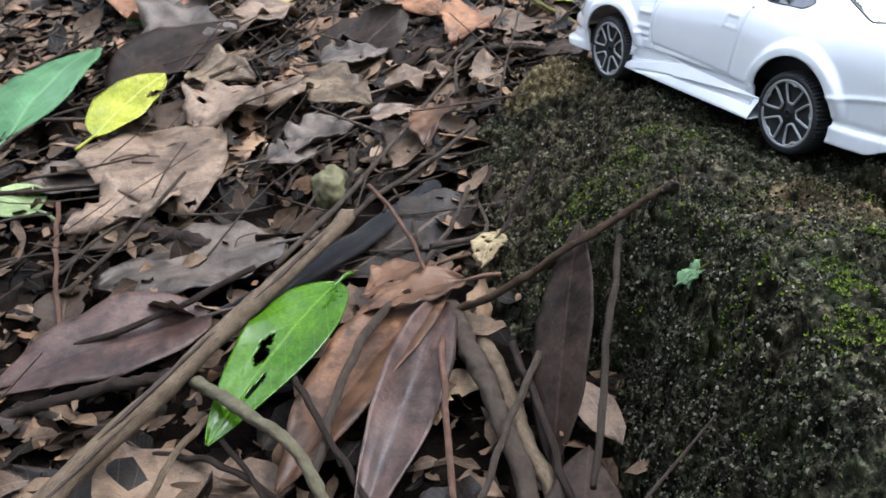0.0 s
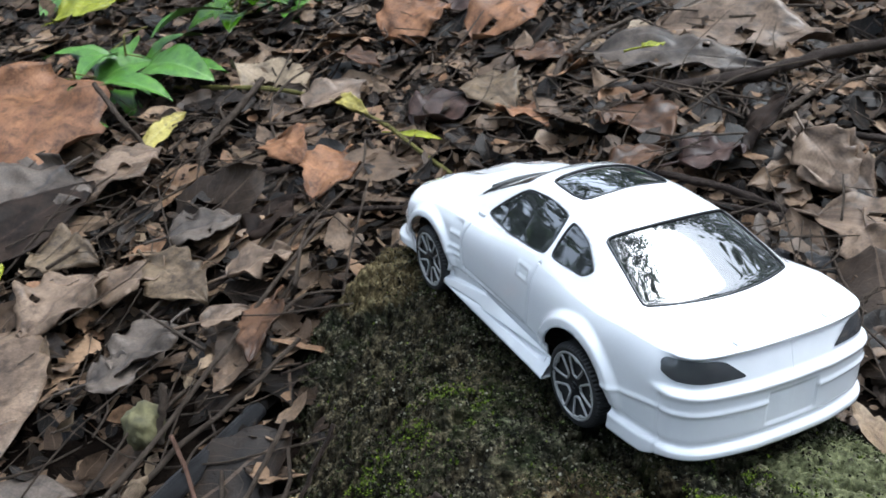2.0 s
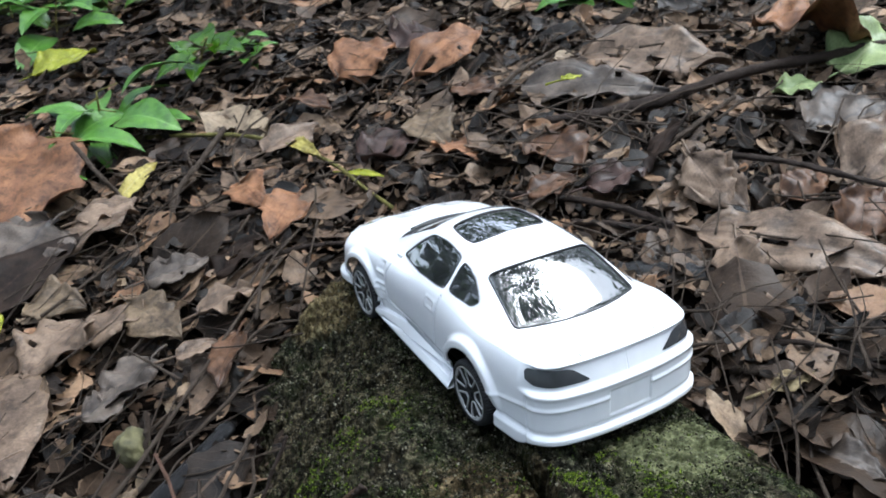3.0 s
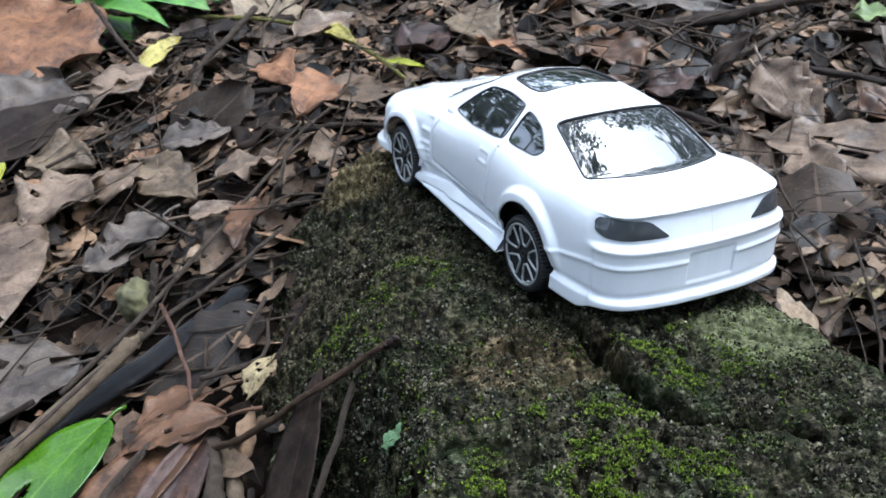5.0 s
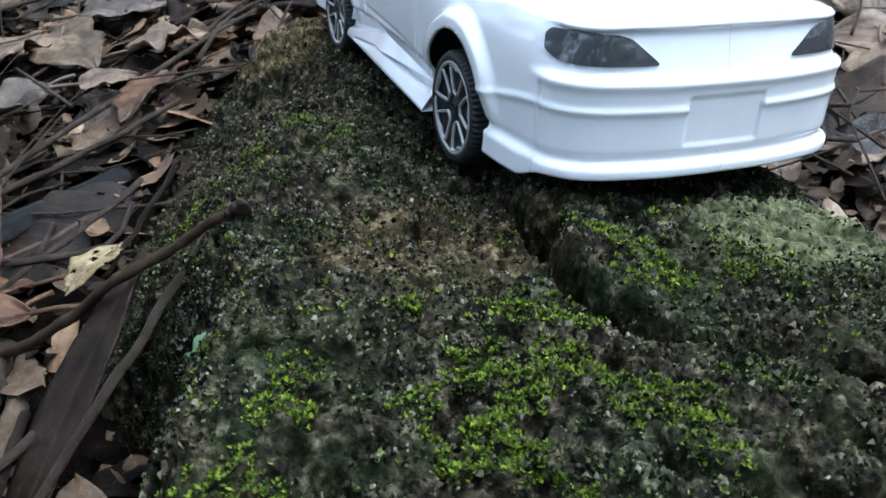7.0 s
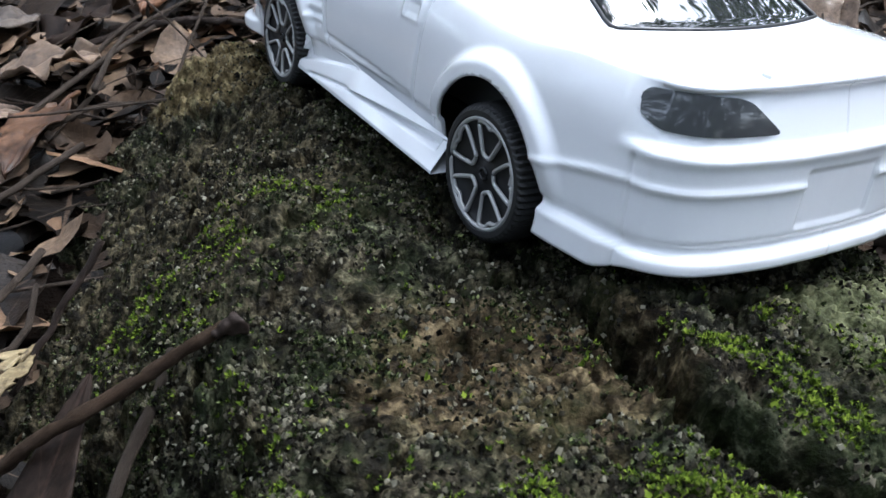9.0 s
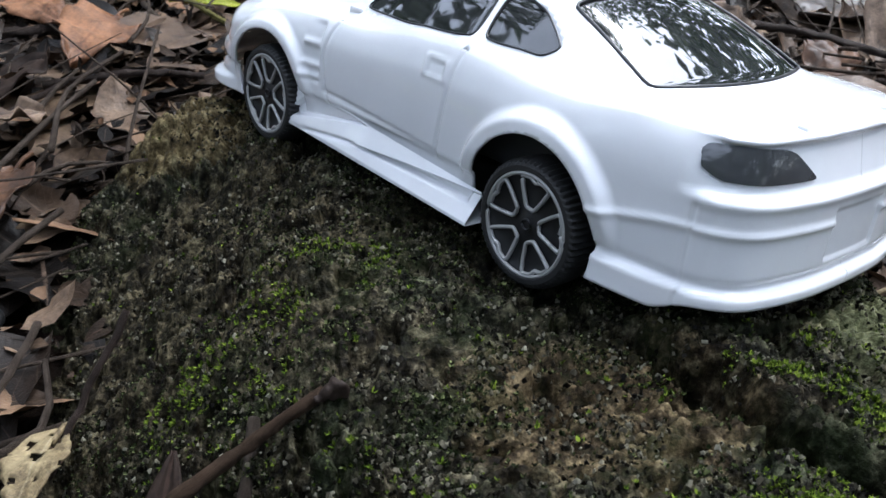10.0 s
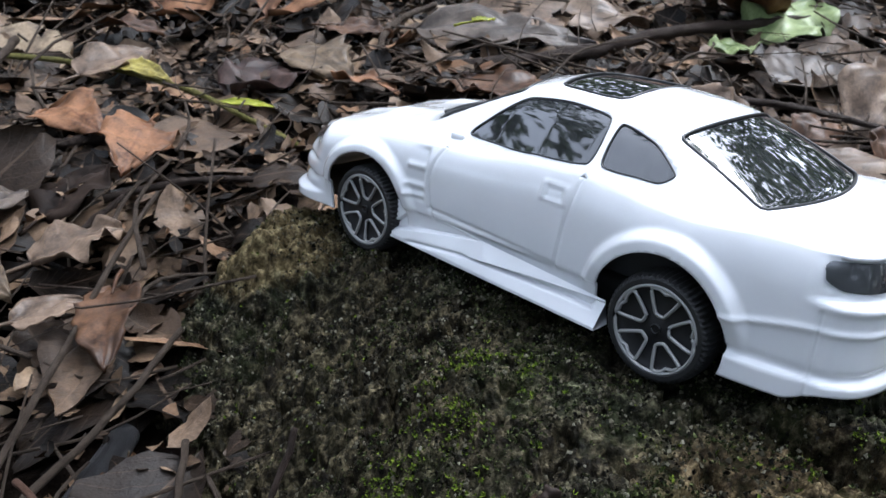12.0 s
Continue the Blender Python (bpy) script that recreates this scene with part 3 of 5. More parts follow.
def build_grit(count, seed):
    """Crumbs of lichen, bark and mineral grains that make the stone's crust."""
    rng = np.random.default_rng(seed)
    x, y = rng.uniform(0.005, 0.205, count), rng.uniform(0.12, 0.42, count)
    # as many again on the steep side, which is short in plan
    steep = count // 5
    x, y = np.r_[x, rng.uniform(0.044, 0.080, steep)], np.r_[y, rng.uniform(0.12, 0.225, steep)]
    z = stone_height(x, y)
    on = (z > 0.001) & (fractal(x * 90, y * 90, 5.0, 2) > -0.40) & (rng.random(len(x)) > blob(x, y, 0.044, 0.384, 0.018, 0.018, 0.8) + blob(x, y, 0.185, 0.232, 0.018, 0.014, 0.7))
    x, y, z = x[on], y[on], z[on]
    sx = 0.0008 * grain(x * 90, y * 90 + 5, z * 90) + 0.0006 * grain(x * 300, y * 300, z * 300)
    n = len(x)
    s = (0.00028 + 0.00046 * rng.random(n) ** 2)[:, None, None]
    shape = np.array([(1, 0, -0.5), (-0.5, 0.87, -0.5), (-0.5, -0.87, -0.5), (0.1, 0.0, 0.9), (0.7, 0.7, 0.3), (-0.7, -0.2, 0.4)])
    jitter = shape[None] * rng.uniform(0.55, 1.35, (n, 6, 3))
    a = rng.uniform(0, 6.28, n)[:, None]
    jx, jy = jitter[..., 0] * np.cos(a) - jitter[..., 1] * np.sin(a), jitter[..., 0] * np.sin(a) + jitter[..., 1] * np.cos(a)
    v = np.stack([jx, jy, jitter[..., 2]], -1) * s + np.stack([x + sx, y, z + 0.0001], -1)[:, None]
    f = np.array([(0, 4, 3), (4, 1, 3), (1, 5, 3), (5, 2, 3), (2, 0, 3), (0, 1, 4), (1, 2, 5)])
    faces = (f[None] + 6 * np.arange(n)[:, None, None]).reshape(-1, 3)
    ob = new("stone_grit", mesh_of("stone_grit", v.reshape(-1, 3), faces, GRIT, smooth=False))
    return tagged(ob, "loose grains and lichen crumbs on the stone", "grit", kind="stuff")


build_grit(52000, 6)
build_moss("dark_moss", 44000, 3, MOSS_DARK, 0.00062, dark_patches, "short dark green moss tufts on the stone", 4, 0.34)
build_moss("bright_moss", 30000, 4, MOSS_BRIGHT, 0.00074, bright_patches, "bright yellow-green moss cushions on the stone", 5, 0.26)


# ---- the toy car (x ahead from the rear axle, y to its left, z up from the axle) ----
WHEELBASE, HALF_TRACK, TYRE_R = 0.1022, 0.0365, 0.0135
ARCHES = ((0.0008, 0.0006, 0.0176), (0.1026, 0.0006, 0.0172))
OUTLINE = curve_points([(-0.0462, 0.0), (-0.0461, 0.006), (-0.0455, 0.016), (-0.0430, 0.0285), (-0.0388, 0.0345), (-0.0330, 0.0368), (-0.015, 0.0392), (0.016, 0.0392), (0.055, 0.0385), (0.090, 0.0392), (0.119, 0.0402), (0.1315, 0.0378), (0.1415, 0.0315), (0.1475, 0.018), (0.1490, 0.0)], 600)
DECK = ((-0.045, -0.040, -0.030, -0.018, 0.0, 0.03, 0.06, 0.085, 0.100, 0.115, 0.128, 0.137, 0.143, 0.150), (0.0282, 0.0286, 0.0296, 0.0302, 0.0305, 0.0302, 0.0292, 0.0286, 0.0278, 0.0258, 0.0228, 0.0196, 0.0168, 0.0130))
SILL = ((-0.02, 0.0, 0.015, 0.03, 0.045, 0.06, 0.072, 0.09, 0.11), (0.028, 0.0315, 0.0335, 0.0343, 0.0333, 0.0311, 0.0290, 0.026, 0.022))


def car_top(x, y):
    """The height of bonnet, cabin and boot over a place."""
    ay = np.abs(y)
    deck = np.interp(x, *DECK) - (0.0030 - 0.0020 * step(0.0, -0.022, x)) * (ay / 0.0365) ** 6 - 0.0010 * (ay / 0.0365) ** 2
    deck = deck + 0.0008 * np.exp(-(((ay - 0.013) / 0.005) ** 2)) * step(0.095, 0.115, x)
    roof = 0.0470 - 2.6 * (x - 0.040) ** 2 - 6.6 * y**2
    screen = 0.0282 + (0.0978 - 13.0 * y**2 - x) * 0.47
    rear = 0.0298 + (x + 0.0195 - 7.5 * y**2) * 0.50
    side = 0.0305 + (np.interp(x, *SILL) - ay) * 1.14
    cabin = smooth_min(smooth_min(roof, side, 0.0045), smooth_min(screen, rear, 0.004), 0.004)
    return smooth_max(deck, cabin, 0.0016)


def car_wall(s, k=None, z=None):
    """Places on the flank at outline sample s (array) and height share k from sill to shoulder, or height z."""
    def along(table):
        i = np.clip(np.floor(s).astype(int), 0, len(OUTLINE) - 2)
        w = (s - i)[..., None]
        return table[i] * (1 - w) + table[i + 1] * w

    p, tang = along(OUTLINE), along(np.gradient(OUTLINE, axis=0))
    nrm = np.stack([-tang[..., 1], tang[..., 0]], -1)
    nrm /= np.linalg.norm(nrm, axis=-1)[..., None]
    nrm *= np.where((nrm * (p - [0.05, 0.0])).sum(-1) < 0, -1.0, 1.0)[..., None]
    x = p[..., 0]
    rearish, frontish = step(-0.029, -0.038, x), step(0.122, 0.136, x)
    behind = step(-0.011, -0.017, x)
    ring_in = 0.0030 - 0.0004 * rearish + 0.0045 * frontish
    ring = p - nrm * ring_in[..., None]
    top = car_top(ring[..., 0], ring[..., 1])
    bottom = -0.0046 + 0.0030 * rearish + 0.0006 * frontish
    bottom = bottom - 0.0008 * np.exp(-(((x - 0.05) / 0.03) ** 2))
    z = bottom + (top - bottom) * k if z is None else z
    # inset below, at and above the creases
    f = np.clip((z - 0.013) / (top - 0.013 + 1e-9), 0, 1)
    flank = 0.0004 * step(0.013, 0.0, z) + 0.0030 * f**3.2 + 0.0009 * step(0.0052, 0.0040, z) * (1 - behind) * (1 - frontish)
    ridge = np.exp(-(((z - (0.0090 + 0.0030 * step(-0.012, -0.034, x))) / 0.0007) ** 2))
    lip = step(0.0014, 0.0002, z)
    lower = -0.0006 * ridge - 0.0013 * lip + 0.0006 * np.exp(-(((z - 0.0022) / 0.0009) ** 2))
    flank = flank + behind * (1 - rearish) * lower
    edge = step(0.0176, 0.0192, z)
    brink = step(0.0266, 0.0280, z)
    boot = lower + 0.0002 + edge * (0.0016 + 0.0022 * np.clip((z - 0.0185) / 0.0080, 0, 1)) - 0.0007 * brink - 0.0005 * np.exp(-(((z - 0.0172) / 0.0010) ** 2))
    plate = step(0.0094, 0.0088, np.abs(p[..., 1])) * step(0.0042, 0.0048, z) * step(0.0148, 0.0142, z)
    boot = boot * (1 - plate) + plate * 0.0006
    nose = 0.0075 * np.clip((z - 0.006) / (top - 0.006 + 1e-9), 0, 1) ** 1.6 - 0.0030 * step(-0.0002, -0.0016, z) + 0.0012 * np.exp(-(((z - 0.0035) / 0.0012) ** 2)) + 0.0009 * np.exp(-(((z - 0.0095) / 0.0008) ** 2))
    inset = flank * (1 - rearish) * (1 - frontish) + boot * rearish + nose * frontish
    # flares over the wheels
    for (ax, az, r), out, width in zip(ARCHES, (0.0023, 0.0020), (0.0040, 0.0034)):
        d = np.hypot(x - ax, z - az)
        inset = inset - out * step(r + width + 0.0014, r + width - 0.0016, d) * step(-0.002, 0.011, z) * (1 - rearish)
    # door and bumper joints, vents behind the front wheel, the door pull
    for line in (0.0317 - 0.16 * (z - 0.0046), 0.0772 - 25.0 * (z - 0.014) ** 2):
        inset = inset + 0.00055 * np.exp(-(((x - line) / 0.00042) ** 2)) * step(0.0035, 0.0050, z)
    inset = inset + 0.00045 * np.exp(-(((x + 0.0338) / 0.0004) ** 2)) * step(0.0168, 0.0160, z)
    inset = inset + 0.00050 * np.exp(-(((z - 0.0050 - 0.05 * (x - 0.03)) / 0.0004) ** 2)) * step(0.030, 0.033, x) * step(0.078, 0.076, x)
    vent = step(0.0782, 0.0795, x) * step(0.0868, 0.0850, x) * step(0.0080, 0.0095, z) * step(0.0245, 0.0230, z)
    fins = sum(np.exp(-(((z - h) / 0.0008) ** 2)) for h in (0.0100, 0.0130, 0.0185))
    inset = inset + vent * (0.0007 * step(0.0868, 0.079, x) - 0.0007 * fins)
    dx, dz = np.abs(x - 0.0343) / 0.0040, np.abs(z - 0.0232) / 0.0023
    box = np.maximum(dx, dz)
    inset = inset - 0.00036 * np.exp(-(((box - 0.9) / 0.16) ** 2)) + 0.00018 * step(0.75, 0.55, box)
    q = p - nrm * inset[..., None]
    return np.concatenate([q, z[..., None]], -1)


WINDOWS = {}
_y = np.linspace(-0.0232, 0.0232, 15)
_y2 = np.linspace(0.0270, -0.0270, 15)
WINDOWS["rear_window"] = rounded(np.r_[np.stack([0.0085 + 4.6 * _y**2, _y], 1), np.stack([-0.0195 + 8.3 * _y2**2, _y2], 1)], 2)
WINDOWS["sunroof"] = rounded([(0.0302, -0.0180), (0.0302, 0.0180), (0.0524, 0.0162), (0.0530, 0.0), (0.0524, -0.0162)], 2)
_y = np.linspace(-0.0190, 0.0190, 11)
_y2 = np.linspace(0.0236, -0.0236, 11)
WINDOWS["windscreen"] = rounded(np.r_[np.stack([0.0640 - 6 * _y**2, _y], 1), np.stack([0.0958 - 12 * _y2**2, _y2], 1)], 2)
_side = np.array([(0.0718, 0.0304), (0.0650, 0.0258), (0.0575, 0.0216), (0.0440, 0.0219), (0.0292, 0.0235), (0.0276, 0.0342), (0.050, 0.0336)])
_quarter = np.array([(0.0266, 0.0240), (0.0258, 0.0336), (0.0094, 0.0324), (0.0064, 0.0300), (0.0150, 0.0262)])
for _n, _p in (("side_window", _side), ("quarter_window", _quarter)):
    WINDOWS[_n] = rounded(_p, 3)
    WINDOWS[_n + "_right"] = rounded(_p, 3) * [1, -1]


def carve(v, f, x, y, poly, place):
    """Cuts the polygon out of the faces and lays the rim onto its outline."""
    hit = inside(poly, x, y)
    gone = inside(poly, x[f].mean(1), y[f].mean(1))
    rim = np.intersect1d(np.unique(f[gone]), np.unique(f[~gone]))
    if len(rim):
        bx, by = onto(poly, x[rim], y[rim])
        v[rim] = place(bx, by, rim)
        x[rim], y[rim] = bx, by
    return f[~gone]


def build_car_body(car):
    ns, nk, nt = len(OUTLINE), 58, 46
    s, k = np.meshgrid(np.arange(ns, dtype=float), np.linspace(0, 1, nk), indexing="ij")
    wall = car_wall(s, k)
    all_v, all_f = [], []
    for sign in (1, -1):
        v = (wall * [1, sign, 1]).reshape(-1, 3)
        f = grid_faces(ns, nk)
        for ax, az, r in ARCHES:
            th = np.linspace(0, 2 * np.pi, 160, endpoint=False)
            circle = np.stack([ax + r * np.cos(th), az + r * np.sin(th)], 1)
            f = carve(v, f, v[:, 0].copy(), v[:, 2].copy(), circle, lambda bx, by, rim: np.stack([bx, v[rim, 1], by], 1))
        all_v.append(v)
        all_f.append(f if sign < 0 else f[:, ::-1])
        ring = wall[:, -1] * [1, sign, 1]
        t = np.linspace(0, 1, nt)
        rx = np.maximum.accumulate(ring[:, 0] + np.arange(ns) * 1e-9)
        mid = (rx > -0.036) & (rx < 0.130)
        xs = np.r_[np.linspace(rx[0], rx[mid][0], 30)[:-1], rx[mid], np.linspace(rx[mid][-1], rx[-1], 40)[1:]]
        nx = len(xs)
        ye = np.interp(xs, rx, ring[:, 1])
        x = np.repeat(xs, nt)
        y = (ye[:, None] * (1 - t)).ravel()
        v = np.stack([x, y, car_top(x, y)], 1)
        f = grid_faces(nx, nt)
        for poly in WINDOWS.values():
            px, py = v[:, 0].copy(), v[:, 1].copy()
            f = carve(v, f, px, py, poly, lambda bx, by, rim: np.stack([bx, by, car_top(bx, by)], 1))
        all_v.append(v)
        all_f.append(f if sign < 0 else f[:, ::-1])
    start = np.cumsum([0] + [len(v) for v in all_v])
    verts, faces = np.vstack(all_v), np.vstack([f + o for f, o in zip(all_f, start)])
    ob = piece("body", verts, faces, WHITE, car, "glossy white moulded plastic body shell")
    bm = bmesh.new()
    bm.from_mesh(ob.data)
    bmesh.ops.remove_doubles(bm, verts=bm.verts, dist=0.00002)
    loose = [v for v in bm.verts if not v.link_faces]
    bmesh.ops.delete(bm, geom=loose, context="VERTS")
    bm.to_mesh(ob.data)
    bm.free()
    shell = ob.modifiers.new("thickness", "SOLIDIFY")
    shell.thickness, shell.offset = 0.0009, -1.0 
    return ob


def build_windows(car):
    for name, poly in WINDOWS.items():
        plainname = name.replace("_right", "")
        (x0, y0), (x1, y1) = poly.min(0), poly.max(0)
        xs, ys = np.arange(x0 - 0.0008, x1 + 0.0016, 0.0008), np.arange(y0 - 0.0008, y1 + 0.0016, 0.0008)
        x, y = (a.ravel() for a in np.meshgrid(xs, ys, indexing="ij"))
        f = grid_faces(len(xs), len(ys))
        keep = inside(poly, x[f].mean(1), y[f].mean(1))
        rim = np.intersect1d(np.unique(f[keep]), np.unique(f[~keep]))
        x[rim], y[rim] = onto(poly, x[rim], y[rim])
        f = f[keep]
        used = np.unique(f)
        renum = np.zeros(len(x), np.int64)
        renum[used] = np.arange(len(used))
        v = np.stack([x, y, car_top(x, y) - 0.00035], 1)[used]
        pane = piece(plainname, v, renum[f], GLASS, car, "dark tinted glossy window")
        th = tube(np.stack([poly[:, 0], poly[:, 1], car_top(poly[:, 0], poly[:, 1]) + 0.00004], 1), 0.00024 if "side" in name or "quarter" in name else 0.00040, 6, closed=True)
        piece("window_seal", th[0], th[1], TRIM, pane, "thin black seal")


def wall_patch(poly, sign, lift):
    """A skin over part of the flank; the polygon is in outline samples and height in metres."""
    poly = np.asarray(poly, float)
    (s0, z0), (s1, z1) = poly.min(0), poly.max(0)
    ss, kk = np.arange(int(s0) - 1, int(s1) + 2), np.linspace(0, 1, 110)
    s, k = np.meshgrid(np.clip(ss, 0, len(OUTLINE) - 1).astype(float), kk, indexing="ij")
    w = car_wall(s, k)
    sf, zf = s.ravel(), w[..., 2].ravel()
    v = w.reshape(-1, 3).copy()
    f = grid_faces(len(ss), len(kk))
    keep = inside(poly, sf[f].mean(1), zf[f].mean(1))
    rim = np.intersect1d(np.unique(f[keep]), np.unique(f[~keep]))
    # the outline's samples and heights differ in size: bring them to one measure
    bx, by = onto(poly * [1, 2000], sf[rim], zf[rim] * 2000)
    sf[rim], zf[rim] = bx, by / 2000
    v[rim] = car_wall(sf[rim], z=zf[rim])
    f = f[keep]
    used = np.unique(f)
    renum = np.zeros(len(v), np.int64)
    renum[used] = np.arange(len(used))
    v = v[used]
    cx = np.stack([np.interp(v[:, 0], OUTLINE[:, 0], np.full(len(OUTLINE), 0.05)), np.zeros(len(v))], 1)
    d = v[:, :2] - cx
    d = d / np.linalg.norm(d, axis=1)[:, None]
    mid = poly.mean(0)
    spread = np.hypot((sf[used] - mid[0]) / (s1 - s0), (v[:, 2] - mid[1]) / (z1 - z0))
    bulge = lift * (1.15 - 1.1 * np.clip(spread, 0, 0.8) ** 2)
    v = np.concatenate([v[:, :2] + d * bulge[:, None], v[:, 2:]], 1) * [1, sign, 1]
    f = renum[f]
    return v, f if sign < 0 else f[:, ::-1]


def sample_at(y=None, x=None):
    half = np.arange(len(OUTLINE))
    if y is not None:
        return float(np.argmin(np.abs(OUTLINE[:160, 1] - y)))
    return float(half[np.argmin(np.abs(OUTLINE[:, 0] - x))])


def build_wheel(car, x, side):
    """One wheel: grooved tyre, black disc, silver ring and five heart-shaped spokes, hub."""
    hub = bpy.data.objects.new("wheel", None)
    scene.collection.objects.link(hub)
    hub.parent = car
    hub.location = (x, side * HALF_TRACK, 0)
    hub.rotation_euler = (0, 0, 0)
    seg = 120
    prof = np.array([(0.0108, 0.0040), (0.0112, 0.0045), (0.0121, 0.0045), (0.0129, 0.0041), (0.0134, 0.0032), (0.0135, 0.0012), (0.0135, -0.0012), (0.0134, -0.0032), (0.0128, -0.0042), (0.0108, -0.0044)])
    th = np.linspace(0, 2 * np.pi, seg, endpoint=False)
    r = np.repeat(prof[None, :, 0], seg, 0)
    notch = (np.arange(seg) % 2)[:, None] * np.array([0, 0, 0, 0.00035, 0.0006, 0.0004, 0.0004, 0.0006, 0.00035, 0])[None]
    r = r - notch
    v = np.stack([r * np.cos(th)[:, None], np.repeat(side * prof[None, :, 1], seg, 0), r * np.sin(th)[:, None]], -1).reshape(-1, 3)
    f = grid_faces(seg, len(prof), wrap=True)
    piece("tyre", v, f if side > 0 else f[:, ::-1], RUBBER, hub, "black rubber tyre with moulded tread", smooth=False)
    prof = np.array([(0.0, 0.0034), (0.0022, 0.0034), (0.0030, 0.0030), (0.0085, 0.0029), (0.0098, 0.0034), (0.0108, 0.0042), (0.0109, -0.004), (0.0, -0.004)])
    seg = 60
    th = np.linspace(0, 2 * np.pi, seg, endpoint=False)
    v = np.stack([prof[None, :, 0] * np.cos(th)[:, None], np.repeat(side * prof[None, :, 1], seg, 0), prof[None, :, 0] * np.sin(th)[:, None]], -1).reshape(-1, 3)
    rim = piece("rim", v, grid_faces(seg, len(prof), wrap=True), BLACK, hub, "black plastic wheel disc")
    th = np.linspace(0, 2 * np.pi, 72, endpoint=False)
    ring = tube(np.stack([0.0106 * np.cos(th), np.full(72, side * 0.0041), 0.0106 * np.sin(th)], 1), 0.00046, 6, closed=True)
    piece("rim_ring", ring[0], ring[1], SILVER, rim, "silver rim edge")
    for k in range(5):
        a = math.radians(170 + 72 * k)
        loop = curve_points([(0.0094, 0.0), (0.0100, 0.0016), (0.0094, 0.0036), (0.0078, 0.0032), (0.0055, 0.0021), (0.0040, 0.0013), (0.0036, 0.0008), (0.0036, -0.0008), (0.0040, -0.0013), (0.0055, -0.0021), (0.0078, -0.0032), (0.0094, -0.0036), (0.0100, -0.0016)], 44)
        c, sn = math.cos(a), math.sin(a)
        pts = np.stack([loop[:, 0] * c - loop[:, 1] * sn, np.full(44, side * 0.0036) + side * 0.0004 * (loop[:, 0] - 0.004) / 0.006, loop[:, 0] * sn + loop[:, 1] * c], 1)
        t = tube(pts, 0.00046, 6, closed=True)
        piece("spoke", t[0], t[1], SILVER, rim, "silver looped spoke")
    th = np.linspace(0, 2 * np.pi, 24, endpoint=False)
    cap = tube(np.stack([0.0011 * np.cos(th), np.full(24, side * 0.0036), 0.0011 * np.sin(th)], 1), 0.0003, 5, closed=True)
    piece("hub_cap", cap[0], cap[1], BLACK, rim)


def box_bm(x0, x1, y0, y1, z0, z1, bevel=0.001, taper=0.0):
    bm = bmesh.new()
    bmesh.ops.create_cube(bm, size=1.0, matrix=Matrix.Translation(((x0 + x1) / 2, (y0 + y1) / 2, (z0 + z1) / 2)) @ Matrix.Diagonal((x1 - x0, y1 - y0, z1 - z0, 1)))
    bmesh.ops.bevel(bm, geom=bm.edges[:], offset=bevel, segments=3, affect="EDGES", profile=0.6)
    return bm


def build_skirt(car, side):
    """The side skirt: a blade that stands out from the sill, with a raised rib and scooped ends."""
    n, m = 200, 76
    x = np.linspace(0.0925, 0.0150, n)
    t = ((0.0925 - x) / (0.0925 - 0.0150))[:, None]
    foot, out, head = -0.0050 - 0.0008 * t, 0.0402 + 0.0022 * t, 0.0062 - 0.0050 * t
    u = np.linspace(-0.25, 1, m)[None]
    up = np.clip(u, 0, 1)
    y = out + np.minimum(u, 0) * 0.024 + (0.0378 - out) * np.clip((up - 0.10) / 0.9, 0, 1)
    z = foot + (head - foot) * up
    # a rear recess over the lip, and a three-cornered scoop ahead of the door
    line = lambda a, b, ua, ub: ua + (ub - ua) * (t - a) / (b - a)
    sharp = lambda d: np.clip(d / 0.055 + 0.5, 0, 1)
    wedge = sharp(up - line(0.40, 0.97, 0.36, 0.55)) * sharp(line(0.40, 0.97, 0.36, 0.90) - up) * sharp((0.955 - t) * 2.0)
    groove = np.exp(-(((up - line(0.12, 0.40, 0.06, 0.36)) / 0.05) ** 2)) * sharp((0.42 - t) * 1.5) * sharp((t - 0.12) * 1.5)
    scoop = sharp(up - line(0.0, 0.42, 0.18, 0.90)) * sharp(line(0.0, 0.13, 0.18, 1.0) - up) * sharp((0.93 - up) * 1.2)
    ledge = 0.0007 * sharp(up - line(0.40, 0.97, 0.36, 0.90)) * step(0.35, 0.5, t)
    y = y - 0.0020 * wedge - 0.0007 * groove - 0.0016 * scoop + ledge
    v = np.stack(np.broadcast_arrays(x[:, None], side * y, z), -1).reshape(-1, 3)
    f = grid_faces(n, m)
    ends = [list(range(m)), list(range((n - 1) * m, n * m))]
    faces = (f if side > 0 else f[:, ::-1]).tolist() + ends
    piece("side_skirt", v, faces, WHITE, car, "white moulded side skirt blade")


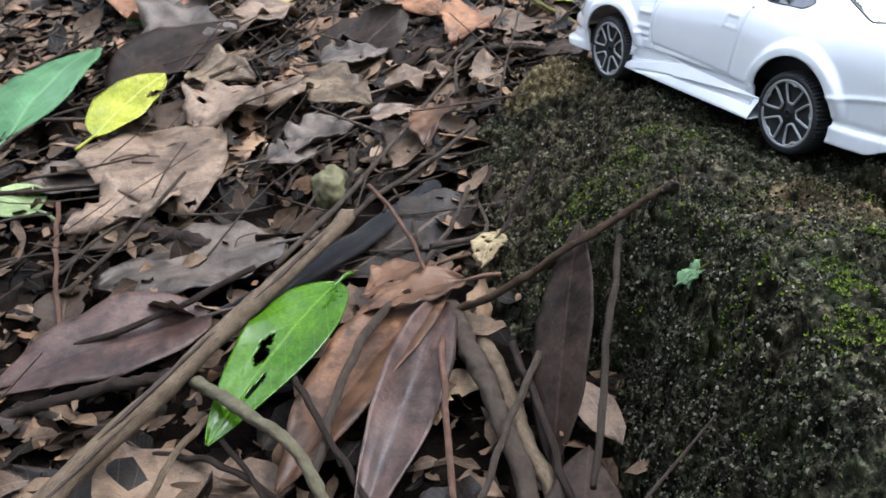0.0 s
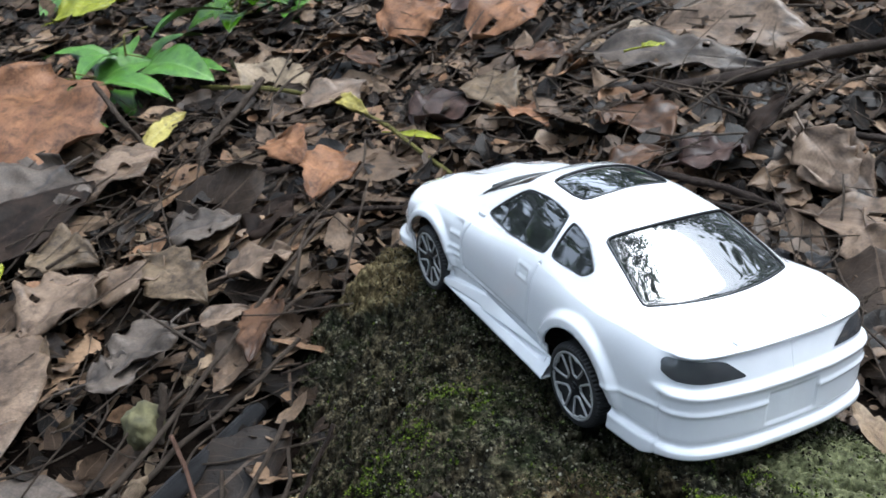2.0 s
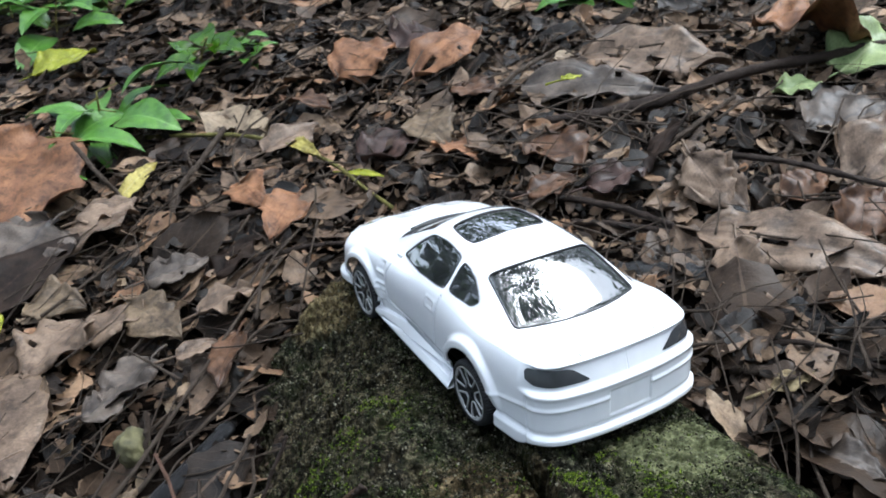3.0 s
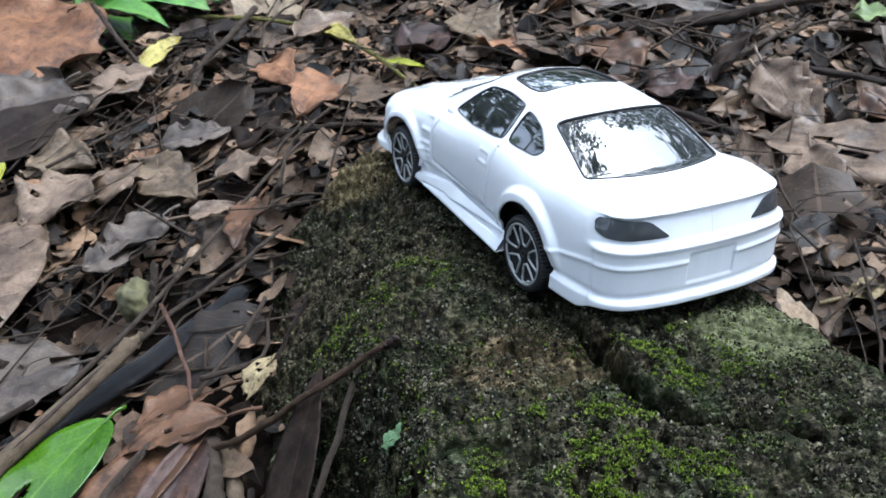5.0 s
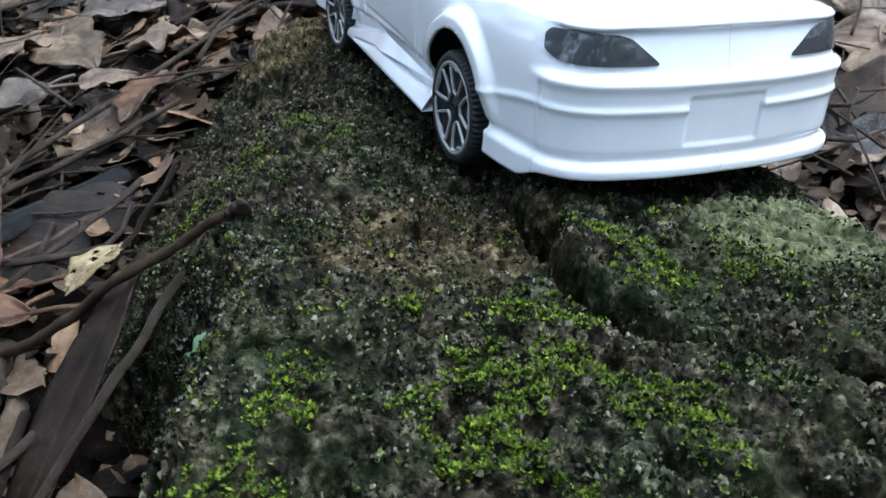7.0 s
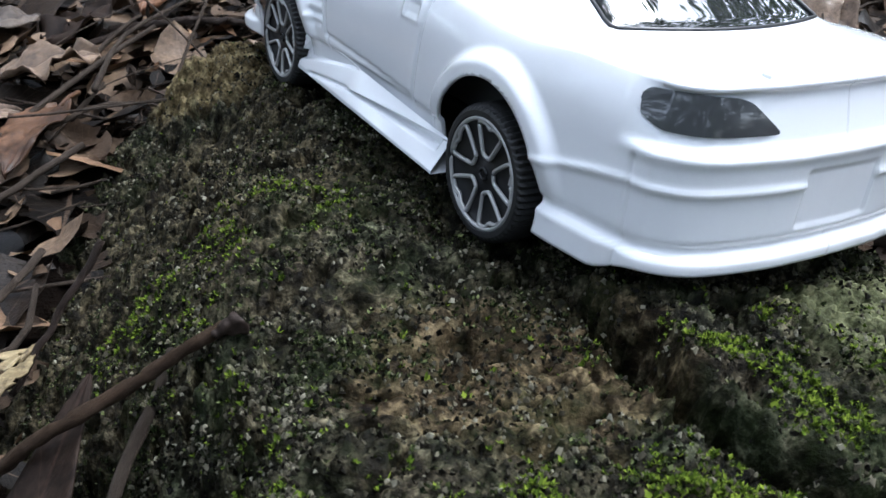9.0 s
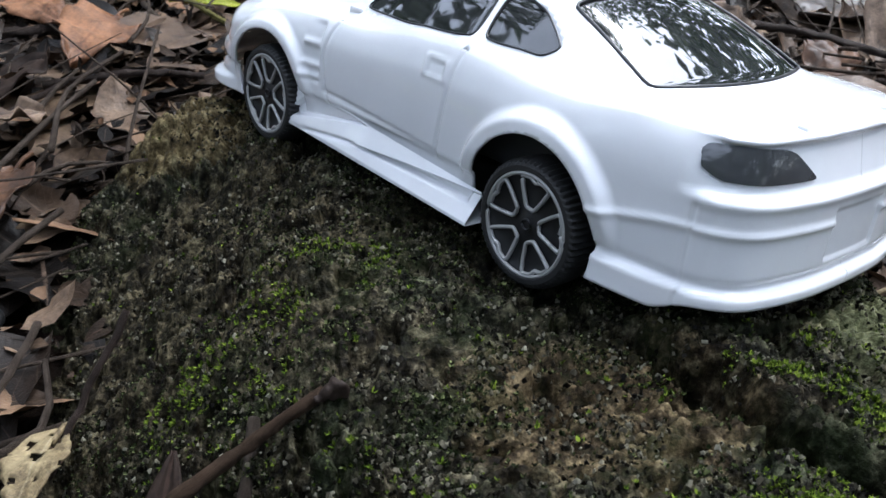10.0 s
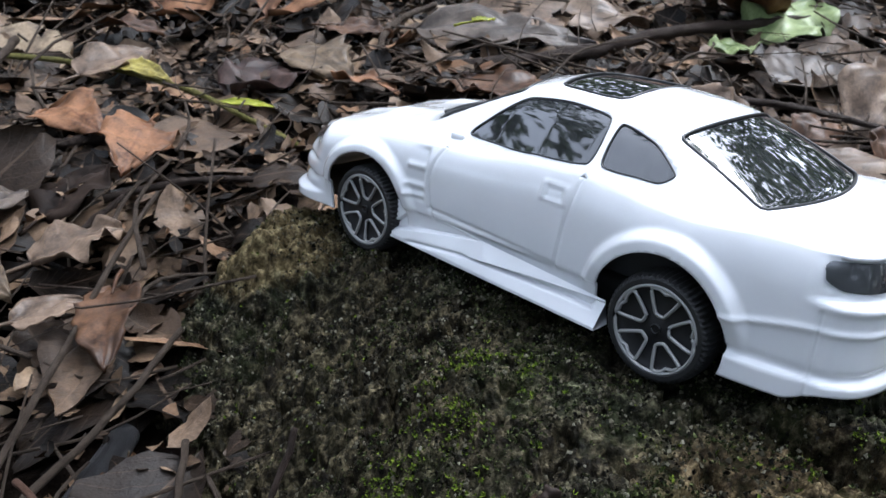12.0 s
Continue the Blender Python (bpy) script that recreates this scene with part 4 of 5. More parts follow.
def build_car():
    car = bpy.data.objects.new("toy_car", None)
    scene.collection.objects.link(car)
    build_car_body(car)
    build_windows(car)
    lamp_in, lamp_out = sample_at(y=0.0160), sample_at(x=-0.0318)
    span = lamp_out - lamp_in
    lamp = rounded([(lamp_in, 0.0206), (lamp_in + 0.02 * span, 0.0214), (lamp_in + 0.22 * span, 0.0256), (lamp_in + 0.32 * span, 0.0264), (lamp_in + 0.62 * span, 0.0268), (lamp_out - 2, 0.0266), (lamp_out, 0.0256), (lamp_out - 0.02 * span, 0.0226), (lamp_out - 0.15 * span, 0.0207)], 3)
    front = [(sample_at(x=0.1275), 0.0200), (sample_at(x=0.1400), 0.0175), (sample_at(x=0.1425), 0.0125), (sample_at(x=0.1370), 0.0140), (sample_at(x=0.1275), 0.0178)]
    for side in (1, -1):
        v, f = wall_patch(lamp, side, 0.0006)
        piece("tail_lamp", v, f, LENS, car, "smoked dark tail lamp lens")
        v, f = wall_patch(front, side, 0.0005)
        piece("headlamp", v, f, LENS, car, "dark headlamp lens")
        build_skirt(car, side)
        for x in (0.0, WHEELBASE):
            build_wheel(car, x, side)
        part("boot_stud", box_bm(-0.0400, -0.0380, side * 0.0160 - 0.0012, side * 0.0160 + 0.0012, 0.0272, 0.0292, 0.0004), WHITE, car)
        part("mirror_stub", box_bm(0.0712, 0.0768, side * 0.0306 - 0.0014, side * 0.0306 + 0.0014, 0.0262, 0.0290, 0.0012), WHITE, car)
    part("chassis", box_bm(-0.036, 0.136, -0.0300, 0.0300, -0.0050, 0.0040, 0.002), BLACK, car, "black plastic underbody")
    part("axle", box_bm(-0.002, 0.002, -0.034, 0.034, -0.002, 0.002, 0.0008), BLACK, car)
    part("axle", box_bm(WHEELBASE - 0.002, WHEELBASE + 0.002, -0.034, 0.034, -0.002, 0.002, 0.0008), BLACK, car)
    part("cabin_tub", box_bm(-0.020, 0.090, -0.0295, 0.0295, 0.0045, 0.0200, 0.002), CABIN, car, "dark grey moulded interior")
    for side in (1, -1):
        part("seat", box_bm(0.018, 0.030, side * 0.0135 - 0.008, side * 0.0135 + 0.008, 0.018, 0.0345, 0.003), CABIN, car)
    th = np.linspace(0, 2 * np.pi, 30, endpoint=False)
    wheel = tube(np.stack([0.062 + 0.003 * np.sin(th), -0.0125 + 0.0062 * np.cos(th), 0.0275 + 0.0058 * np.sin(th)], 1), 0.0009, 6, closed=True)
    piece("steering_wheel", wheel[0], wheel[1], CABIN, car)
    base = [(0.0925, -0.0200), (0.0955, -0.008), (0.0962, 0.004), (0.0940, 0.0160)]
    wiper = curve_points([(x, y, car_top(np.array(x), np.array(y)) + 0.0006) for x, y in base], 20)
    t = tube(wiper, 0.0007, 6)
    piece("wiper", t[0], t[1], TRIM, car)
    bars = box_bm(-0.0452, -0.0446, -0.0082, 0.0082, 0.0052, 0.0138, 0.0002)
    part("number_plate", bars, WHITE, car, "blank white plate panel")
    car.matrix_world = pose(0.1496, 0.2827, 0.0512, 7.4, 4.2, 113.75)
    return tagged(car, "white plastic toy sports coupe parked on the mossy stone", "toy car")


build_car()


# ---- leaves ----
def leaf_sheet(length, width, nu=18, nv=9, blunt=1.0, curl=0.15, fold=0.2, wave=0.1, ragged=0.0, seed=0.0, stalk=0.0):
    """Verts, faces, uvs of one leaf along +x, lying in z = 0 with curl, fold and wavy rims."""
    s, t = np.meshgrid(np.linspace(0, 1, nu), np.linspace(-1, 1, nv), indexing="ij")
    w = np.sin(np.pi * np.clip(s, 0, 1) ** (0.8 * blunt)) ** 0.75
    w = np.maximum(w, 0.03)
    w = w * (1 + ragged * grain(s * 14 + seed, np.sign(t) * 3 + seed))
    x = s * length + ragged * 0.03 * length * grain(t * 3 + seed, s * 5)
    y = t * w * width / 2
    z = fold * np.abs(y) - curl * length * (s - 0.5) ** 2 * 1.6
    z = z + wave * width * 0.5 * np.abs(t) ** 1.5 * grain(s * 6 + seed * 1.7, t * 1.2 + seed, seed) + 0.15 * wave * width * grain(s * 9 + seed, t * 4, seed)
    v = np.stack([x, y, z], -1).reshape(-1, 3)
    uv = np.stack([s, 0.5 + 0.5 * t * w], -1).reshape(-1, 2)
    return v, grid_faces(nu, nv), uv


def bites(f, uv, seed, amount):
    """Drops faces where the leaf is eaten away."""
    c = uv[f].mean(1)
    return f[grain(c[:, 0] * 7 + seed, c[:, 1] * 5 + seed * 2) < 1.0 - amount]


def told(label, where):
    return label if len(label.split()) > 3 else label + where


def place_leaf(label, material, base, tip, width, roll=0.0, blunt=1.0, curl=0.15, fold=0.2, wave=0.15, ragged=0.05, eaten=0.0, holes=(), stalk=0.012, nu=30, nv=15, group=""):
    """A fallen leaf from its base to its tip."""
    seed = abs(hash((round(base[0] * 1000), round(base[1] * 1000)))) % 97 + 0.37
    a, b = Vector(base), Vector(tip)
    along = (b - a).normalized()
    across = Vector((0, 0, 1)).cross(along).normalized()
    turn = Matrix((along, across, along.cross(across))).transposed().to_4x4()
    v, f, uv = leaf_sheet((b - a).length, width, nu, nv, blunt, curl, fold, wave, ragged, seed)
    v[:, 2] += curl * (b - a).length * 0.4
    if eaten:
        f = bites(f, uv, seed, eaten)
    for hu, hv, hr, hs in holes:
        c = uv[f].mean(1)
        f = f[((c[:, 0] - hu) / hr) ** 2 + ((c[:, 1] - hv) / hs) ** 2 > 1]
    ob = new("fallen_leaf", mesh_of("fallen_leaf", v, f, material, uv))
    thick = ob.modifiers.new("thickness", "SOLIDIFY")
    thick.thickness = 0.00035
    ob.matrix_world = Matrix.Translation(a) @ turn @ pose(0, 0, 0, roll, 0, 0)
    if stalk:
        p = tube(curve_points([(0.004, 0, 0), (-stalk * 0.5, 0.0008, 0.0), (-stalk, 0.002, -0.001)], 8), [0.0007, 0.0007, 0.0007, 0.0007, 0.0007, 0.0008, 0.0008, 0.0009], 6)
        piece("leaf_stalk", p[0], p[1], material, ob, uvs=p[2])
    return tagged(ob, told(label, " lying on the forest litter"), "leaf", group)


GREEN = leaf_material("fresh_green_leaf", (0.020, 0.064, 0.002), (0.056, 0.132, 0.005), (0.10, 0.19, 0.015), 0.15, 9.0, 60, 0.28)
BLUE_GREEN = leaf_material("seedling_leaf", (0.035, 0.10, 0.035), (0.10, 0.22, 0.09), (0.17, 0.30, 0.14), 0.35, 9.0, 60)
SEEDLING = leaf_material("young_green_leaf", (0.035, 0.11, 0.014), (0.12, 0.27, 0.035), (0.2, 0.36, 0.09), 0.32, 9.0, 60, 0.35)
PALE_GREEN = leaf_material("pale_green_leaf", (0.11, 0.16, 0.06), (0.28, 0.34, 0.15), (0.36, 0.4, 0.22), 0.35, 8.0, 50)
LIME = leaf_material("lime_yellow_leaf", (0.14, 0.16, 0.010), (0.33, 0.34, 0.030), (0.40, 0.40, 0.12), 0.25, 8.0, 60)
YELLOW = leaf_material("yellow_leaf_skin", (0.30, 0.24, 0.05), (0.50, 0.42, 0.11), (0.5, 0.45, 0.2), 0.4, 8.0, 60)
ORANGE = leaf_material("orange_brown_leaf", (0.10, 0.045, 0.022), (0.31, 0.15, 0.072), (0.18, 0.08, 0.04), 0.5, 8.0, 45)
# Rust, purple-brown and dark brown are lowered to hold shade beside the stone.
RUST = leaf_material("rust_leaf", (0.022, 0.011, 0.006), (0.145, 0.074, 0.038), (0.12, 0.06, 0.035), 0.42, 8.0, 60)
PURPLE = leaf_material("purple_brown_leaf", (0.016, 0.009, 0.007), (0.095, 0.056, 0.044), (0.03, 0.015, 0.015), 0.42, 8.0, 55, 0.2)
TAN = leaf_material("tan_leaf", (0.070, 0.047, 0.032), (0.26, 0.182, 0.124), (0.10, 0.065, 0.045), 0.4, 8.0, 45)
GREYLEAF = leaf_material("grey_wet_leaf", (0.034, 0.027, 0.022), (0.150, 0.118, 0.093), (0.05, 0.045, 0.045), 0.42, 7.0, 40)
DARKLEAF = leaf_material("dark_brown_leaf", (0.006, 0.004, 0.003), (0.038, 0.025, 0.018), (0.05, 0.03, 0.022), 0.55, 7.0, 50, 0.08)
BONE_BROWN = leaf_material("ochre_brown_leaf", (0.050, 0.034, 0.021), (0.21, 0.150, 0.092), (0.10, 0.07, 0.045), 0.45, 8.0, 60)
BONE = leaf_material("pale_skeleton_leaf", (0.13, 0.09, 0.04), (0.33, 0.26, 0.14), (0.36, 0.30, 0.18), 0.6, 12.0, 150)

place_leaf("fresh glossy green leaf with chewed holes on the litter", GREEN, (-0.0370, 0.2500, 0.014), (-0.0665, 0.1800, 0.010), 0.0255, -6, 0.92, 0.10, 0.16, 0.10, 0.01, 0, ((0.50, 0.34, 0.055, 0.05), (0.57, 0.40, 0.05, 0.07), (0.70, 0.60, 0.05, 0.022), (0.75, 0.57, 0.035, 0.03)), 0.007, 60, 31)
place_leaf("purple-brown wet leaf under dark twigs", PURPLE, (-0.080, 0.244, 0.008), (-0.140, 0.206, 0.010), 0.034, -10, 0.9, 0.10, 0.15, 0.12)
place_leaf("long rust-brown leaf beside the stone", RUST, (-0.003, 0.250, 0.010), (-0.046, 0.166, 0.005), 0.029, 8, 1.0, 0.08, 0.25, 0.15)
place_leaf("long purple-brown leaf folded beside the stone", PURPLE, (-0.001, 0.240, 0.012), (-0.024, 0.146, 0.008), 0.019, -20, 1.0, 0.06, 0.35, 0.15)
place_leaf("dark brown leaf leaning upright on the stone", DARKLEAF, (0.0265, 0.172, 0.003), (0.0425, 0.2405, 0.037), 0.0185, -25, 1.1, 0.05, 0.15, 0.08)
place_leaf("dark brown leaf lying at the stone's foot", DARKLEAF, (0.027, 0.132, 0.004), (0.036, 0.172, 0.010), 0.020, 10, 1.0, 0.05, 0.1, 0.1)
place_leaf("small reddish brown pointed leaf", RUST, (0.006, 0.246, 0.014), (-0.030, 0.232, 0.012), 0.016, 0, 0.9, 0.15, 0.2, 0.3, 0.28, 0.15)
place_leaf("reddish brown torn leaf beside the stone", RUST, (-0.004, 0.266, 0.008), (-0.030, 0.246, 0.010), 0.020, 14, 0.9, 0.12, 0.2, 0.3, 0.3, 0.2)
place_leaf("pale skeleton leaf full of holes", BONE, (0.0180, 0.2750, 0.014), (0.0115, 0.2530, 0.014), 0.012, 10, 0.9, 0.2, 0.1, 0.3, 0.2, 0.62, stalk=0.002)
place_leaf("bright lime-yellow leaf on a tan leaf", LIME, (-0.165, 0.382, 0.016), (-0.148, 0.450, 0.020), 0.027, 14, 0.95, 0.10, 0.2, 0.15, 0.04, 0, ((0.62, 0.20, 0.07, 0.12),))
place_leaf("large tan leaf with a small hole", TAN, (-0.152, 0.402, 0.008), (-0.104, 0.312, 0.010), 0.066, -6, 0.85, 0.10, 0.08, 0.16, 0.07, 0, ((0.45, 0.5, 0.03, 0.03),))
place_leaf("grey-brown flat wet leaf", GREYLEAF, (-0.145, 0.372, 0.006), (-0.195, 0.342, 0.008), 0.055, 4, 0.9, 0.05, 0.05, 0.15, 0.1)
place_leaf("muddy green leaf with pale rib", BLUE_GREEN, (-0.214, 0.395, 0.012), (-0.196, 0.490, 0.024), 0.058, -8, 0.9, 0.15, 0.2, 0.15)
place_leaf("long grey wet leaf with raised rim", DARKLEAF, (-0.182, 0.450, 0.014), (-0.125, 0.535, 0.020), 0.040, 18, 1.0, 0.08, 0.12, 0.2)
place_leaf("pale lime leaf lying flat", PALE_GREEN, (-0.172, 0.327, 0.008), (-0.204, 0.343, 0.010), 0.026, 0, 0.9, 0.1, 0.1, 0.1)
place_leaf("dark grey wet leaf with torn rim", GREYLEAF, (-0.062, 0.292, 0.006), (-0.128, 0.266, 0.006), 0.048, 4, 0.9, 0.06, 0.06, 0.2, 0.12)
FAR_LEAVES = [
    ("orange-brown curled leaf", ORANGE, (-0.024, 0.590, 0.008), (-0.001, 0.538, 0.014), 0.030, 10, 0.3),
    ("orange leaf standing on its edge", ORANGE, (0.021, 0.552, 0.012), (0.004, 0.500, 0.008), 0.034, -18, 0.25),
    ("orange-brown leaf on dark litter", ORANGE, (0.045, 0.775, 0.008), (0.104, 0.806, 0.020), 0.060, 12, 0.3),
    ("orange-tan curled leaf", ORANGE, (0.116, 0.738, 0.010), (0.184, 0.786, 0.024), 0.050, 15, 0.3),
    ("pinkish brown flat leaf", PURPLE, (0.104, 0.818, 0.010), (0.148, 0.835, 0.016), 0.070, 6, 0.2),
    ("large orange-brown leaf with dark veins", ORANGE, (0.462, 0.625, 0.014), (0.384, 0.660, 0.034), 0.120, 16, 0.15),
    ("pale grey-green flat leaf", PALE_GREEN, (0.418, 0.584, 0.012), (0.502, 0.630, 0.018), 0.062, 8, 0.12),
    ("long grey wavy leaf", GREYLEAF, (0.198, 0.660, 0.016), (0.298, 0.600, 0.016), 0.046, 18, 0.1),
    ("long brown leaf on the litter", TAN, (0.258, 0.706, 0.012), (0.356, 0.628, 0.014), 0.060, 10, 0.1),
    ("large mottled brown leaf", TAN, (0.252, 0.412, 0.014), (0.340, 0.345, 0.010), 0.042, 12, 0.10),
    ("curled brown leaf with dark hollow", TAN, (0.272, 0.484, 0.020), (0.285, 0.420, 0.012), 0.034, 24, 0.3),
    ("curled grey-brown leaf with raised rim", TAN, (0.266, 0.392, 0.018), (0.257, 0.346, 0.008), 0.026, 24, 0.3),
    ("mottled brown curled leaf", TAN, (0.348, 0.428, 0.010), (0.408, 0.458, 0.030), 0.052, 25, 0.3),
    ("torn grey leaf", GREYLEAF, (0.355, 0.502, 0.012), (0.432, 0.512, 0.016), 0.062, 8, 0.1),
    ("reddish brown folded leaf", RUST, (0.322, 0.388, 0.010), (0.356, 0.414, 0.018), 0.030, 30, 0.2),
    ("large orange-brown leaf with branching veins", ORANGE, (-0.197, 0.697, 0.036), (-0.190, 0.559, 0.016), 0.105, -6, 0.05),
    ("dark grey leaf", GREYLEAF, (-0.146, 0.550, 0.026), (-0.174, 0.500, 0.014), 0.060, -14, 0.1),
    ("small yellow twisted leaf", YELLOW, (-0.116, 0.600, 0.010), (-0.092, 0.638, 0.018), 0.014, 30, 0.2),
    ("narrow yellow-green leaf on a stem", YELLOW, (0.012, 0.640, 0.014), (0.037, 0.594, 0.018), 0.012, 25, 0.2),
    ("tiny lime leaf on a stem", LIME, (0.054, 0.570, 0.012), (0.082, 0.550, 0.014), 0.007, 0, 0.1),
    ("dusty pink-brown leaf", PURPLE, (0.066, 0.588, 0.008), (0.116, 0.620, 0.012), 0.052, 0, 0.1),
    ("red-brown rolled leaf", RUST, (0.146, 0.690, 0.014), (0.182, 0.658, 0.014), 0.034, 0, 0.05),
    ("dark brown flat leaf", DARKLEAF, (-0.026, 0.466, 0.010), (0.002, 0.498, 0.014), 0.036, -12, 0.1),
    ("tiny lime leaf on a grey leaf", LIME, (0.224, 0.628, 0.027), (0.240, 0.629, 0.028), 0.012, 0, 0.1),
    ("pale grey leaf scrap", PALE_GREEN, (0.366, 0.575, 0.010), (0.396, 0.566, 0.014), 0.034, 0, 0.1),
    ("yellow-green faded leaf", LIME, (-0.295, 0.955, 0.010), (-0.225, 0.982, 0.018), 0.050, 10, 0.2),
    ("grey-brown leaf beside a branch", GREYLEAF, (0.212, 0.400, 0.004), (0.256, 0.390, 0.008), 0.040, 0, 0.1),
    ("pale dry leaf scrap", TAN, (0.224, 0.320, 0.010), (0.246, 0.317, 0.014), 0.017, 8, 0.2),
    ("grey torn leaf scrap", GREYLEAF, (0.244, 0.252, 0.008), (0.260, 0.229, 0.010), 0.020, 0, 0.1),
    ("ochre leaf scrap", BONE, (0.241, 0.286, 0.010), (0.261, 0.290, 0.012), 0.011, 0, 0.1),
    ("tan leaf with ragged rim", TAN, (-0.112, 0.330, 0.012), (-0.150, 0.300, 0.010), 0.040, 8, 0.1),
    ("lobed grey-brown leaf pressed flat", TAN, (-0.100, 0.439, 0.012), (-0.121, 0.393, 0.012), 0.046, 6, 0.08),
    ("pale brown crumpled leaf", TAN, (-0.089, 0.413, 0.014), (-0.063, 0.441, 0.014), 0.034, -8, 0.15),
    ("ochre-brown curled leaf", BONE_BROWN, (-0.074, 0.445, 0.016), (-0.035, 0.402, 0.014), 0.030, 8, 0.10),
    ("torn grey-brown wet leaf", GREYLEAF, (-0.050, 0.388, 0.014), (-0.066, 0.354, 0.012), 0.032, 6, 0.12),
    ("light tan leaf scrap", TAN, (-0.034, 0.381, 0.017), (-0.013, 0.389, 0.016), 0.013, 8, 0.15),
    ("grey-tan leaf beneath an orange leaf", TAN, (-0.107, 0.582, 0.014), (-0.131, 0.520, 0.014), 0.045, 0, 0.10),
    ("crumpled brown leaf", BONE_BROWN, (-0.140, 0.467, 0.014), (-0.101, 0.452, 0.014), 0.030, 12, 0.20),
    ("brown leaf among twigs", TAN, (-0.029, 0.422, 0.014), (0.002, 0.434, 0.016), 0.030, -10, 0.15),
    ("dry brown leaf caught by twigs", RUST, (-0.004, 0.397, 0.014), (-0.009, 0.353, 0.014), 0.020, 10, 0.15),
    ("grey-brown leaf piece", GREYLEAF, (-0.079, 0.353, 0.012), (-0.053, 0.364, 0.012), 0.026, 0, 0.10),
    ("mottled tan leaf curled upright", TAN, (0.267, 0.466, 0.032), (0.278, 0.428, 0.012), 0.030, 28, 0.20),
    ("pinkish brown crumpled leaf", RUST, (0.309, 0.425, 0.014), (0.337, 0.440, 0.020), 0.026, 10, 0.20),
    ("reddish brown flat leaf", RUST, (0.192, 0.571, 0.014), (0.212, 0.511, 0.014), 0.044, 4, 0.10),
    ("orange-tan small leaf", ORANGE, (0.123, 0.583, 0.014), (0.148, 0.547, 0.016), 0.026, -8, 0.20),
    ("dark brown leaf curled on edge", DARKLEAF, (0.281, 0.523, 0.026), (0.249, 0.490, 0.012), 0.024, 32, 0.20),
    ("tan-brown crumpled leaf", BONE_BROWN, (0.112, 0.645, 0.014), (0.130, 0.576, 0.014), 0.040, 6, 0.15),
    ("purple-brown wet leaf", PURPLE, (0.208, 0.482, 0.014), (0.248, 0.491, 0.014), 0.036, -6, 0.10),
    ("reddish brown torn leaf", RUST, (0.171, 0.487, 0.014), (0.205, 0.498, 0.014), 0.024, 6, 0.10),
    ("brown leaf behind the toy car", TAN, (-0.008, 0.628, 0.014), (0.034, 0.665, 0.014), 0.036, 8, 0.12),
    ("reddish brown curled leaf", RUST, (0.004, 0.726, 0.014), (0.043, 0.685, 0.016), 0.034, -12, 0.20),
    ("grey-tan torn leaf", TAN, (-0.135, 0.564, 0.016), (-0.097, 0.585, 0.014), 0.030, 6, 0.10),
    ("grey-brown pressed leaf", GREYLEAF, (-0.069, 0.468, 0.014), (-0.031, 0.482, 0.014), 0.036, 4, 0.10),
]
for label, material, base, tip, width, roll, curl in FAR_LEAVES:
    place_leaf(label, material, base, tip, width, roll, 0.9, curl, 0.15, 0.42, 0.22, 0.10 if width > 0.03 else 0, nu=26, nv=13)


# ---- sticks and twigs ----
def place_twig(name, label, material, points, radius, taper=0.75, rough=0.18, knots=0, n=36, sides=9, wobble=0.5):
    if radius > 0.0017 and n == 36:
        n, sides, wobble, rough = 70, 14, 0.22, 0.30
    pts = curve_points(points, n)
    k = np.linspace(0, 1, n)
    seed = abs(points[0][0]) * 500 + abs(points[0][1]) * 90
    wob = radius * wobble * np.stack([grain(k * 9 + seed, 1.0), grain(k * 9 + seed, 7.0), grain(k * 9 + seed, 13.0)], 1)
    r = radius * (1 - (1 - taper) * k)
    for j in range(knots):
        r = r * (1 + 0.12 * np.exp(-(((k - (j + 0.5) / knots) / 0.02) ** 2)))
    v, f, uv = tube(pts + wob, r, sides, rough=rough, seed=seed)
    length = float(np.linalg.norm(np.diff(pts, axis=0), axis=1).sum())
    uv = uv * [length / 0.02, 1.0]
    ob = new(name, mesh_of(name, v, f, material, uv))
    return tagged(ob, told(label, " lying on the leaf litter"), "twig" if radius < 0.003 else "stick")


stick = place_twig("stick", "thick tan bare stick with a broken end on the litter", WOOD_TAN, [(-0.036, 0.283, 0.020), (-0.063, 0.225, 0.021), (-0.085, 0.181, 0.020), (-0.108, 0.140, 0.017), (-0.13, 0.10, 0.014)], 0.0028, 1.2, 0.14, 0, 70, 14, 0.25)
piece("broken_end", *tube(curve_points([(-0.0370, 0.2812, 0.0200), (-0.0352, 0.2848, 0.0199), (-0.0338, 0.2874, 0.0204)], 8), [0.0026, 0.0026, 0.0025, 0.0022, 0.0019, 0.0016, 0.0010, 0.0003], 9, rough=0.6, seed=4.0)[:2], WOOD_TAN, stick, "pale splintered end")
for k, (f0, f1, turn) in enumerate(((0.05, 0.32, 0.9), (0.38, 0.62, 1.4), (0.55, 0.95, 0.6))):
    line = curve_points([(-0.036, 0.283, 0.020), (-0.063, 0.225, 0.021), (-0.085, 0.181, 0.020), (-0.108, 0.140, 0.017), (-0.13, 0.10, 0.014)], 80)[int(80 * f0) : int(80 * f1)]
    strip = line + [0.0027 * math.cos(turn), 0.0008, 0.0027 * math.sin(turn)]
    piece("bark_strip", *tube(strip, 0.0007 * np.sin(np.linspace(0.15, 3.0, len(strip))) + 0.0001, 6, rough=0.4, seed=k)[:2], WOOD_DARK, stick, "dark flaking bark strip")
